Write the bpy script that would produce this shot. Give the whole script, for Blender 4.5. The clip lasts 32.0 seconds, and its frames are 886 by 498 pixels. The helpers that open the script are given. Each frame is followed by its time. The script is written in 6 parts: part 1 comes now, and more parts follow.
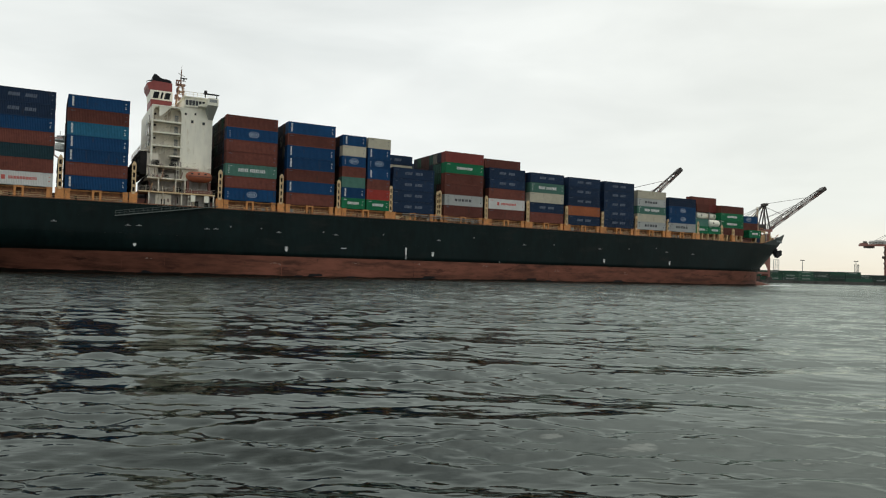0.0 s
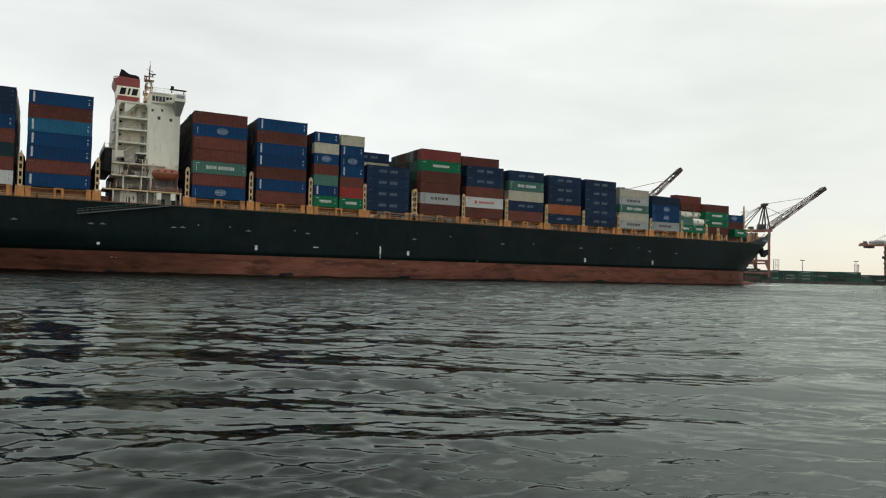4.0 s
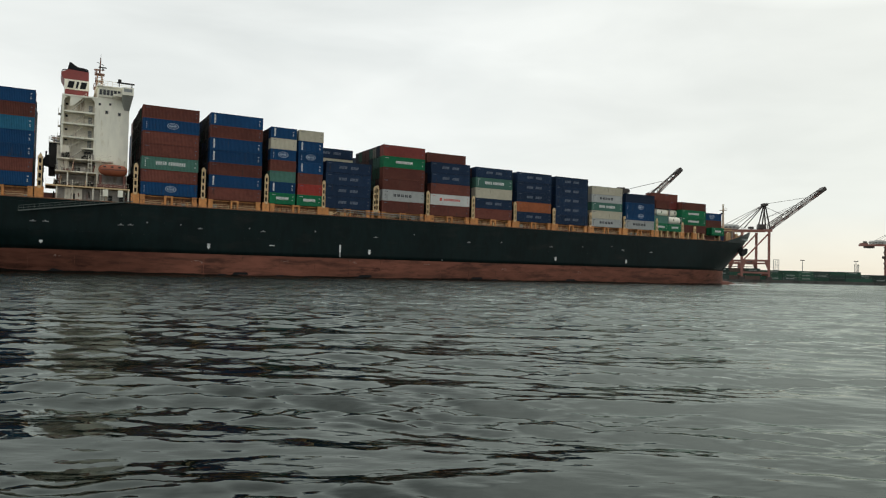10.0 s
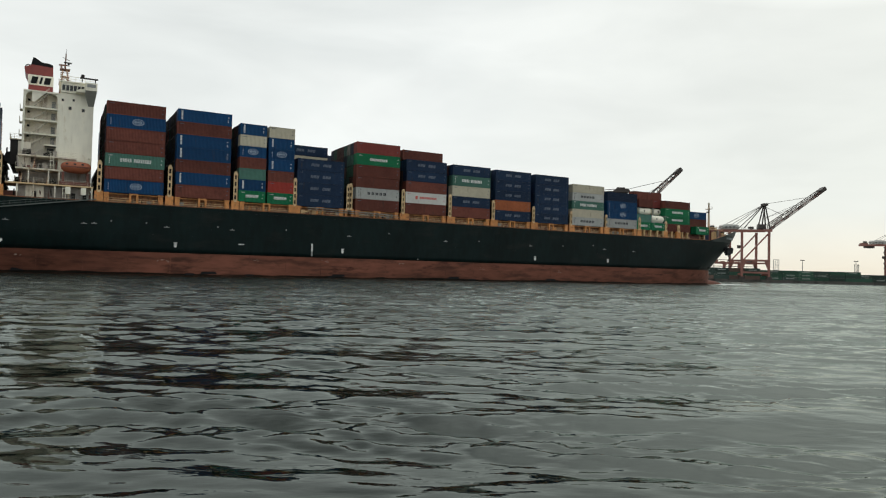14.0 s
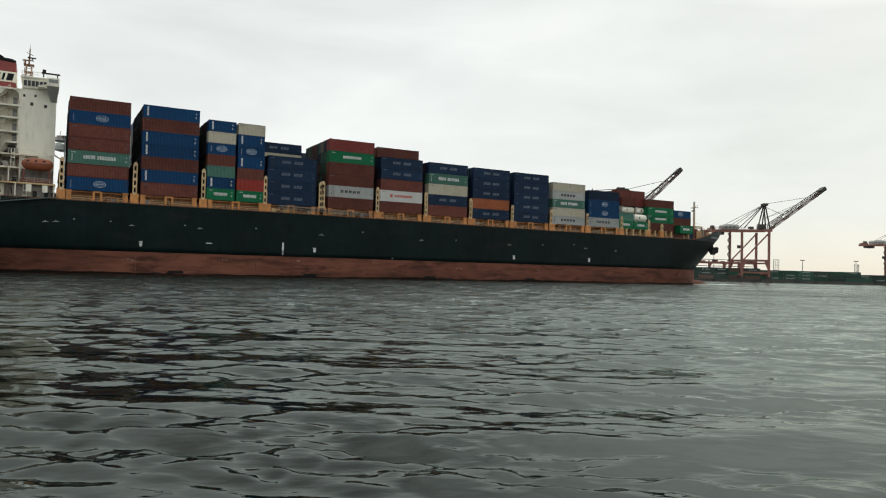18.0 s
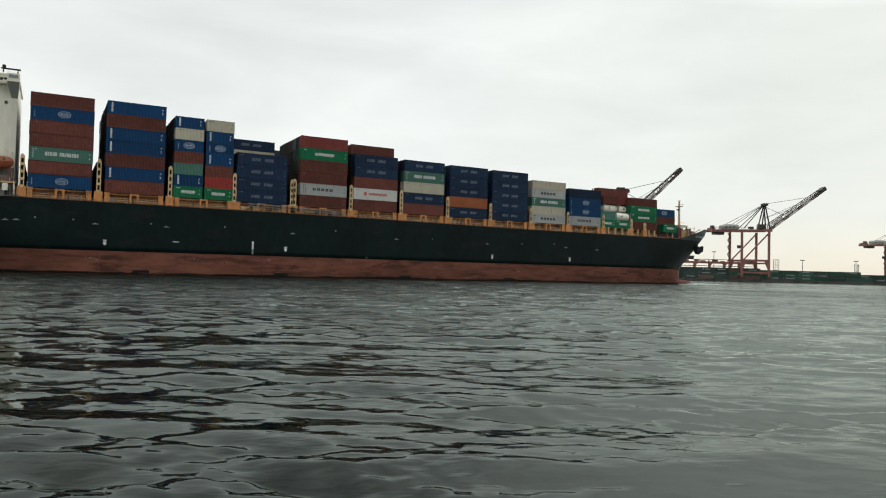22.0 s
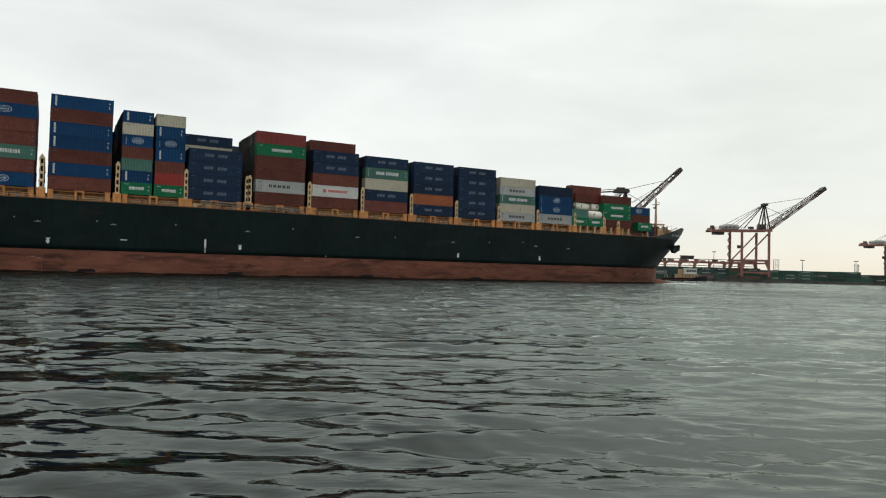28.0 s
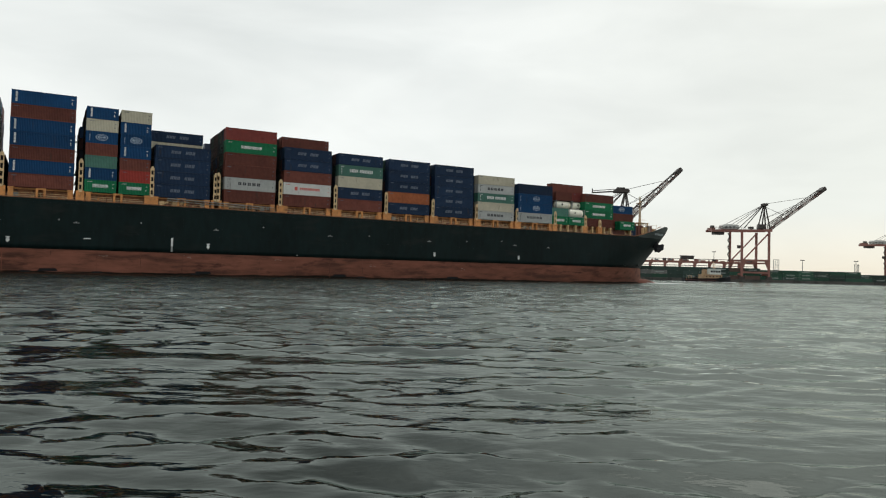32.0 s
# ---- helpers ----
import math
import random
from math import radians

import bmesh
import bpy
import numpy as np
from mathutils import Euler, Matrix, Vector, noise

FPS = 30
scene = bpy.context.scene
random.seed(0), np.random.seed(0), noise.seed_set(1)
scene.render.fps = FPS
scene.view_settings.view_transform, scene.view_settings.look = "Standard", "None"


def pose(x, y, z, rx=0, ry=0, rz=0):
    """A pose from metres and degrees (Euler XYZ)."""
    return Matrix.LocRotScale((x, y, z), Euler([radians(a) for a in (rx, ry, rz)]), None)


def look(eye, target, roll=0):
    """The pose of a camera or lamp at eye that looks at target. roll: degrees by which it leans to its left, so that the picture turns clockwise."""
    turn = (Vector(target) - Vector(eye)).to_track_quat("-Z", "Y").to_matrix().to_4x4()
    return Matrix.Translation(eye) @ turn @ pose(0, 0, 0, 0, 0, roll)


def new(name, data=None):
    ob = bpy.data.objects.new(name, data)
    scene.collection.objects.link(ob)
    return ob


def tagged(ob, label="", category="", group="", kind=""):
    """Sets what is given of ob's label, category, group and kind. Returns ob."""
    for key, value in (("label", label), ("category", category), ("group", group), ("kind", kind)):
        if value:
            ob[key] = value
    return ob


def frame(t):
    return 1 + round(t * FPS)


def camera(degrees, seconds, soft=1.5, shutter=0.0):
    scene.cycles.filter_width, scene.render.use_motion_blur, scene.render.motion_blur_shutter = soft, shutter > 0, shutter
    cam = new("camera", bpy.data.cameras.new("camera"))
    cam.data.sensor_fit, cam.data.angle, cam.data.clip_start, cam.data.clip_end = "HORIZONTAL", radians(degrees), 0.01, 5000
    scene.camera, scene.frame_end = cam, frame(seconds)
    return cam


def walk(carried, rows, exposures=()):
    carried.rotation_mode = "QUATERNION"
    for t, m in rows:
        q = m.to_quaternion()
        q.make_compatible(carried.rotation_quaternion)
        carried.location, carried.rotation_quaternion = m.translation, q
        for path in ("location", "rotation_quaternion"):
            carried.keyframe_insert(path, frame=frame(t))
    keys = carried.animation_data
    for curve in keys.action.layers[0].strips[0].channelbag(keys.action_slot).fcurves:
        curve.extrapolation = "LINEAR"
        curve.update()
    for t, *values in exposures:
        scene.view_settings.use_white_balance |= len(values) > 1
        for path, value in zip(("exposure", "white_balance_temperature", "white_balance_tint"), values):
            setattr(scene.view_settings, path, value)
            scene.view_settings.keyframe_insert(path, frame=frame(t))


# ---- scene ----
cam = camera(62.54, 32.0, soft=1.15)
EYE = Vector((0.0, 0.0, 2.25))
YAW, PITCH, ROLL = radians(28.437), radians(1.781), 1.409
AHEAD = Vector((math.sin(YAW) * math.cos(PITCH), math.cos(YAW) * math.cos(PITCH), math.sin(PITCH)))
VIEW = look(EYE, EYE + AHEAD * 100, ROLL)
walk(cam, [(0.0, VIEW), (32.0, VIEW)], exposures=[(0.0, 0.0), (32.0, 0.0)])

# the ship's way: it goes slowly astern, along -x
SHIP_Y, SPEED, DRIFT = 174.52, -1.8285, -0.0252
TIMES = (0.0, 8.0, 16.0, 24.0, 32.0)


def ship_rows(x, y, z):
    return [(t, pose(x + SPEED * t, SHIP_Y + y + DRIFT * SPEED * t, z)) for t in TIMES]


MOVING = []


def on_ship(ob, x, y, z):
    """Puts a thing at a place of the ship and lets it ride along."""
    ob.matrix_basis = pose(x, SHIP_Y + y, z)
    MOVING.append((ob, ship_rows(x, y, z)))
    return ob


# ---- light ----
world = bpy.data.worlds.new("overcast_sky")
scene.world = world
world.use_nodes = True
wn, wl = world.node_tree.nodes, world.node_tree.links
wn.clear()
SUN_AZ, SUN_EL = radians(62), radians(54)


def wnode(kind, **values):
    n = wn.new(kind)
    for k, v in values.items():
        n.inputs[k].default_value = v
    return n


sky = wn.new("ShaderNodeTexSky")
sky.sky_type, sky.sun_disc = "NISHITA", False
sky.sun_elevation, sky.sun_rotation = SUN_EL, SUN_AZ
sky_low = wn.new("ShaderNodeVectorMath")
sky_low.operation = "SCALE"
sky_low.inputs["Scale"].default_value = 0.10
wl.new(sky.outputs[0], sky_low.inputs[0])
coord = wn.new("ShaderNodeTexCoord")
stretch = wn.new("ShaderNodeMapping")
stretch.inputs["Scale"].default_value = (1.0, 1.0, 3.2)
wl.new(coord.outputs["Generated"], stretch.inputs[0])
cloud = wnode("ShaderNodeTexNoise", Scale=1.7, Detail=4.0, Roughness=0.5, Distortion=0.5)
wl.new(stretch.outputs[0], cloud.inputs["Vector"])
ramp = wn.new("ShaderNodeValToRGB")
ramp.color_ramp.elements[0].position, ramp.color_ramp.elements[0].color = 0.30, (0.70, 0.735, 0.715, 1)
ramp.color_ramp.elements[1].position, ramp.color_ramp.elements[1].color = 0.66, (0.92, 0.945, 0.91, 1)
wl.new(cloud.outputs[0], ramp.inputs[0])
split = wn.new("ShaderNodeSeparateXYZ")
wl.new(coord.outputs["Generated"], split.inputs[0])
low = wn.new("ShaderNodeMapRange")
low.inputs["From Min"].default_value, low.inputs["From Max"].default_value = 0.085, 0.0
wl.new(split.outputs["Z"], low.inputs["Value"])
side = wn.new("ShaderNodeMapRange")
side.inputs["From Min"].default_value, side.inputs["From Max"].default_value = 0.45, 0.85
wl.new(split.outputs["X"], side.inputs["Value"])
both = wn.new("ShaderNodeMath")
both.operation = "MULTIPLY"
wl.new(low.outputs[0], both.inputs[0])
wl.new(side.outputs[0], both.inputs[1])
glow = wn.new("ShaderNodeMix")
glow.data_type = "RGBA"
glow.inputs["B"].default_value = (0.92, 0.93, 0.84, 1)
half = wn.new("ShaderNodeMath")
half.operation = "MULTIPLY"
half.inputs[1].default_value = 0.55
wl.new(side.outputs[0], half.inputs[0])
wl.new(half.outputs[0], glow.inputs["Factor"])
wl.new(ramp.outputs[0], glow.inputs["A"])
warm = wn.new("ShaderNodeMix")
warm.data_type = "RGBA"
warm.inputs["B"].default_value = (0.92, 0.85, 0.70, 1)
wl.new(both.outputs[0], warm.inputs["Factor"])
wl.new(glow.outputs["Result"], warm.inputs["A"])
# the overcast is brightest round the hidden sun and dullest opposite it
toward = wn.new("ShaderNodeVectorMath")
toward.operation = "DOT_PRODUCT"
wl.new(coord.outputs["Generated"], toward.inputs[0])
toward.inputs[1].default_value = (math.sin(SUN_AZ) * math.cos(SUN_EL), math.cos(SUN_AZ) * math.cos(SUN_EL), math.sin(SUN_EL))
dull = wn.new("ShaderNodeMapRange")
dull.inputs["From Min"].default_value, dull.inputs["From Max"].default_value = -0.5, 0.25
dull.inputs["To Min"].default_value, dull.inputs["To Max"].default_value = 0.62, 1.0
wl.new(toward.outputs["Value"], dull.inputs["Value"])
# bright lobe added out of view to lighten the water on the right
bright = wn.new("ShaderNodeMapRange")
bright.inputs["From Min"].default_value, bright.inputs["From Max"].default_value = 0.81, 0.96
bright.inputs["To Min"].default_value, bright.inputs["To Max"].default_value = 1.0, 3.0
wl.new(toward.outputs["Value"], bright.inputs["Value"])
mottle = wnode("ShaderNodeTexNoise", Scale=4.5, Detail=4.0, Roughness=0.55, Distortion=0.4)
wl.new(stretch.outputs[0], mottle.inputs["Vector"])
tone = wn.new("ShaderNodeMapRange")
tone.inputs["From Min"].default_value, tone.inputs["From Max"].default_value = 0.3, 0.7
tone.inputs["To Min"].default_value, tone.inputs["To Max"].default_value = 0.955, 1.04
wl.new(mottle.outputs[0], tone.inputs["Value"])
high = wn.new("ShaderNodeMath")
high.operation = "MULTIPLY"
wl.new(dull.outputs[0], high.inputs[0])
wl.new(bright.outputs[0], high.inputs[1])
# cloud breaks added to the unseen upper sky darken and vary the water's reflections
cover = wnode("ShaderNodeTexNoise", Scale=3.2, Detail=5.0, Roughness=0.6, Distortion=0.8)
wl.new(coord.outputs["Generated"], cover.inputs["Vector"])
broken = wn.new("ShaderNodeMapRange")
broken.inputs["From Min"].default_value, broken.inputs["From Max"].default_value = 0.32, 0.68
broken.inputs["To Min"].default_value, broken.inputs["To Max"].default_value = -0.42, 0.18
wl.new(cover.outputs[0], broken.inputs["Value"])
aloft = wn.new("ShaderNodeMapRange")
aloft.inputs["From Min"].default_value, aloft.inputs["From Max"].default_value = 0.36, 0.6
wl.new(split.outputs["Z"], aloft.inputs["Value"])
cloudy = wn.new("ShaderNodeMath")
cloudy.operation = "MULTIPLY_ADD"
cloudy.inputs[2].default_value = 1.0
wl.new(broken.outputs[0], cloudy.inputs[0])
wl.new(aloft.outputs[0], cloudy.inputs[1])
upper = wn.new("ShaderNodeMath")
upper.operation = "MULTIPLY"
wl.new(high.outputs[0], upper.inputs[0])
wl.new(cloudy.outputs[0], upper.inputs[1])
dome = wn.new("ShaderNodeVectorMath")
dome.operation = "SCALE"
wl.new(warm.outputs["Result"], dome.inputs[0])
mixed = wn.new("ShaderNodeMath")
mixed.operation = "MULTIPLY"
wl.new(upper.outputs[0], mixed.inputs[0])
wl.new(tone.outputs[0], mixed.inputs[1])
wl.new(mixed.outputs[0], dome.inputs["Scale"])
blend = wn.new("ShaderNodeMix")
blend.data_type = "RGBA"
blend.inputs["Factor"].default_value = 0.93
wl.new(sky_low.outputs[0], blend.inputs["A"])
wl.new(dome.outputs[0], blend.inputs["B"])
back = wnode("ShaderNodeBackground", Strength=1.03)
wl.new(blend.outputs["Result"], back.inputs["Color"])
out = wn.new("ShaderNodeOutputWorld")
wl.new(back.outputs[0], out.inputs[0])

sun = new("sun", bpy.data.lights.new("sun", "SUN"))
sun.data.energy, sun.data.angle, sun.data.color = 0.6, radians(40), (1.0, 0.96, 0.9)
sun.matrix_basis = look((0, 0, 0), (-math.sin(SUN_AZ) * math.cos(SUN_EL), -math.cos(SUN_AZ) * math.cos(SUN_EL), -math.sin(SUN_EL)))


# ---- materials ----
def material(name, colour, rough=0.5, metal=0.0, grain=3.0, spread=0.25, bump=0.0, stain=None, stain_at=0.6, stretch=(1, 1, 1), specular=0.5, each=0.0, streak=None, streak_at=0.58, streak_size=(0.8, 0.8, 0.12)):
    """A painted or raw surface: two scales of variation, a second colour as stains, fine relief."""
    m = bpy.data.materials.new(name)
    m.use_nodes = True
    n, l = m.node_tree.nodes, m.node_tree.links
    shader = n["Principled BSDF"]
    shader.inputs["Metallic"].default_value = metal
    shader.inputs["Specular IOR Level"].default_value = specular
    co = n.new("ShaderNodeTexCoord")
    mp = n.new("ShaderNodeMapping")
    mp.inputs["Scale"].default_value = stretch
    l.new(co.outputs["Object"], mp.inputs[0])
    info = n.new("ShaderNodeObjectInfo")
    shift = n.new("ShaderNodeVectorMath")
    shift.operation = "MULTIPLY_ADD"
    shift.inputs[1].default_value = (1, 1, 1)
    far = n.new("ShaderNodeVectorMath")
    far.operation = "SCALE"
    far.inputs[0].default_value = (37, 53, 71)
    l.new(info.outputs["Random"], far.inputs["Scale"])
    l.new(mp.outputs[0], shift.inputs[0])
    l.new(far.outputs[0], shift.inputs[2])
    big = n.new("ShaderNodeTexNoise")
    big.inputs["Scale"].default_value, big.inputs["Detail"].default_value = grain * 0.12, 3
    fine = n.new("ShaderNodeTexNoise")
    fine.inputs["Scale"].default_value, fine.inputs["Detail"].default_value = grain, 6
    for tex in (big, fine):
        l.new(shift.outputs[0], tex.inputs["Vector"])
    total = n.new("ShaderNodeMath")
    total.operation = "ADD"
    l.new(big.outputs[0], total.inputs[0])
    l.new(fine.outputs[0], total.inputs[1])
    level = n.new("ShaderNodeMapRange")
    level.inputs["From Min"].default_value, level.inputs["From Max"].default_value = 0.7, 1.3
    level.inputs["To Min"].default_value, level.inputs["To Max"].default_value = 1 - spread, 1 + spread
    l.new(total.outputs[0], level.inputs["Value"])
    value = level.outputs[0]
    if each:
        own = n.new("ShaderNodeMapRange")
        own.inputs["To Min"].default_value, own.inputs["To Max"].default_value = 1 - each, 1 + each
        l.new(info.outputs["Random"], own.inputs["Value"])
        times = n.new("ShaderNodeMath")
        times.operation = "MULTIPLY"
        l.new(value, times.inputs[0])
        l.new(own.outputs[0], times.inputs[1])
        value = times.outputs[0]
    tint = n.new("ShaderNodeVectorMath")
    tint.operation = "SCALE"
    tint.inputs[0].default_value = colour
    l.new(value, tint.inputs["Scale"])
    colour_out = tint.outputs[0]
    if stain:
        edge = n.new("ShaderNodeMapRange")
        edge.inputs["From Min"].default_value, edge.inputs["From Max"].default_value = stain_at, stain_at + 0.12
        spot = n.new("ShaderNodeTexNoise")
        spot.inputs["Scale"].default_value, spot.inputs["Detail"].default_value = grain * 0.4, 7
        spot.inputs["Roughness"].default_value = 0.65
        l.new(shift.outputs[0], spot.inputs["Vector"])
        l.new(spot.outputs[0], edge.inputs["Value"])
        mx = n.new("ShaderNodeMix")
        mx.data_type = "RGBA"
        l.new(edge.outputs[0], mx.inputs["Factor"])
        l.new(colour_out, mx.inputs["A"])
        mx.inputs["B"].default_value = (*stain, 1)
        colour_out = mx.outputs["Result"]
    if streak:
        run = n.new("ShaderNodeMapping")
        run.inputs["Scale"].default_value = streak_size
        l.new(co.outputs["Object"], run.inputs[0])
        apart = n.new("ShaderNodeVectorMath")
        l.new(run.outputs[0], apart.inputs[0])
        l.new(far.outputs[0], apart.inputs[1])
        trail = n.new("ShaderNodeTexNoise")
        trail.inputs["Scale"].default_value, trail.inputs["Detail"].default_value = 1.0, 5
        trail.inputs["Roughness"].default_value = 0.6
        l.new(apart.outputs[0], trail.inputs["Vector"])
        rim_ = n.new("ShaderNodeMapRange")
        rim_.inputs["From Min"].default_value, rim_.inputs["From Max"].default_value = streak_at, streak_at + 0.16
        rim_.inputs["To Max"].default_value = 0.85
        l.new(trail.outputs[0], rim_.inputs["Value"])
        over = n.new("ShaderNodeMix")
        over.data_type = "RGBA"
        l.new(rim_.outputs[0], over.inputs["Factor"])
        l.new(colour_out, over.inputs["A"])
        over.inputs["B"].default_value = (*streak, 1)
        colour_out = over.outputs["Result"]
    l.new(colour_out, shader.inputs["Base Color"])
    gloss = n.new("ShaderNodeMapRange")
    gloss.inputs["To Min"].default_value, gloss.inputs["To Max"].default_value = max(0.02, rough - 0.12), min(1, rough + 0.12)
    l.new(fine.outputs[0], gloss.inputs["Value"])
    l.new(gloss.outputs[0], shader.inputs["Roughness"])
    if bump:
        bp = n.new("ShaderNodeBump")
        bp.inputs["Strength"].default_value, bp.inputs["Distance"].default_value = bump, 0.05
        l.new(fine.outputs[0], bp.inputs["Height"])
        l.new(bp.outputs[0], shader.inputs["Normal"])
    return m


HULL = material("hull_paint", (0.0050, 0.0128, 0.0130), 0.5, specular=0.10, grain=0.8, spread=0.35, bump=0.15, stain=(0.005, 0.009, 0.009), stain_at=0.58, stretch=(1, 1, 0.35), streak=(0.015, 0.019, 0.018), streak_at=0.55, streak_size=(0.11, 0.1, 0.3))
BOOT = material("boot_topping", (0.178, 0.070, 0.048), 0.75, specular=0.12, grain=0.9, spread=0.35, bump=0.2, stain=(0.060, 0.026, 0.019), stain_at=0.55, stretch=(0.3, 1, 1.2), streak=(0.062, 0.030, 0.022), streak_at=0.50, streak_size=(0.1, 0.1, 0.5))
WHITE = material("white_paint", (0.88, 0.845, 0.72), 0.5, grain=1.2, spread=0.09, stain=(0.66, 0.58, 0.40), stain_at=0.60, stretch=(1, 1, 0.3), streak=(0.50, 0.42, 0.28), streak_at=0.60, streak_size=(0.9, 0.9, 0.1))
CREAM = material("cream_paint", (0.66, 0.47, 0.26), 0.55, grain=3, spread=0.2, stain=(0.40, 0.18, 0.07), stain_at=0.58)
STREAKED = material("yellowed_white_paint", (0.76, 0.70, 0.59), 0.6, grain=1.5, spread=0.15, stain=(0.36, 0.27, 0.16), stain_at=0.54, stretch=(1, 1, 0.25), streak=(0.26, 0.17, 0.11), streak_at=0.56)
GRIMY_SHADED = material("grimy_shaded_grey_paint", (0.34, 0.31, 0.28), 0.7, grain=1.5, spread=0.3, stain=(0.17, 0.12, 0.09), stain_at=0.55, stretch=(1, 1, 0.4), streak=(0.13, 0.09, 0.07), streak_at=0.57)
LADDER = material("dull_grey_green_steel", (0.13, 0.15, 0.14), 0.6, grain=3, spread=0.25)
# hull paint lightened for the bow's sky sheen; the ring marks share it
BOW_SHEEN_AND_MARK = material("bow_sheen_and_mark_grey", (0.050, 0.062, 0.060), 0.6, specular=0.2, grain=2, spread=0.3, stain=(0.05, 0.06, 0.058), stain_at=0.66)
MAST = material("mast_paint", (0.20, 0.10, 0.07), 0.6, grain=3, spread=0.3)
ORANGE = material("orange_paint", (0.60, 0.25, 0.075), 0.6, grain=2, spread=0.25, stain=(0.2, 0.08, 0.03), stain_at=0.57, streak=(0.16, 0.07, 0.035), streak_at=0.6)
POSTPAINT = material("worn_cream_post_paint", (0.56, 0.38, 0.19), 0.6, grain=3, spread=0.2, stain=(0.2, 0.08, 0.03), stain_at=0.58)
DARK = material("dark_steel", (0.022, 0.020, 0.019), 0.7, specular=0.2, grain=3, spread=0.4)
COAMING = material("coaming_orange_brown", (0.30, 0.12, 0.05), 0.7, grain=2, spread=0.35, stain=(0.07, 0.035, 0.02), stain_at=0.53, streak=(0.05, 0.028, 0.02), streak_at=0.55)
PIPE = material("tan_pipe_paint", (0.50, 0.33, 0.22), 0.6, grain=3, spread=0.25, stain=(0.25, 0.12, 0.06), stain_at=0.6)
DECKRED = material("deck_red", (0.16, 0.06, 0.045), 0.75, grain=2, spread=0.3)
GREY = material("grey_steel", (0.25, 0.26, 0.26), 0.5, grain=3, spread=0.2)
GLASS = material("dark_window_glass", (0.012, 0.016, 0.018), 0.12, grain=2, spread=0.2, specular=0.6)
FUNNEL_RED = material("funnel_red", (0.25, 0.045, 0.04), 0.5, grain=1.5, spread=0.15)
BLACK = material("black_paint", (0.010, 0.011, 0.013), 0.6, specular=0.15, grain=3, spread=0.3)
BOAT = material("lifeboat_orange", (0.36, 0.105, 0.05), 0.45, grain=2, spread=0.12)
MARK = material("white_marking", (0.66, 0.67, 0.66), 0.55, grain=5, spread=0.2, stain=(0.4, 0.4, 0.4), stain_at=0.62)
SCUFF = material("pale_scuff", (0.30, 0.22, 0.18), 0.8, grain=4, spread=0.3)
FADED = material("faded_marking", (0.105, 0.13, 0.18), 0.6, grain=6, spread=0.3)
RINGMARK = material("emblem_paint", (0.34, 0.42, 0.52), 0.55, grain=5, spread=0.2)
DARKMARK = material("dark_marking", (0.022, 0.025, 0.033), 0.6, grain=5, spread=0.3)
REDMARK = material("red_marking", (0.55, 0.10, 0.08), 0.6, grain=5, spread=0.15)
GRIME = (0.045, 0.038, 0.034)
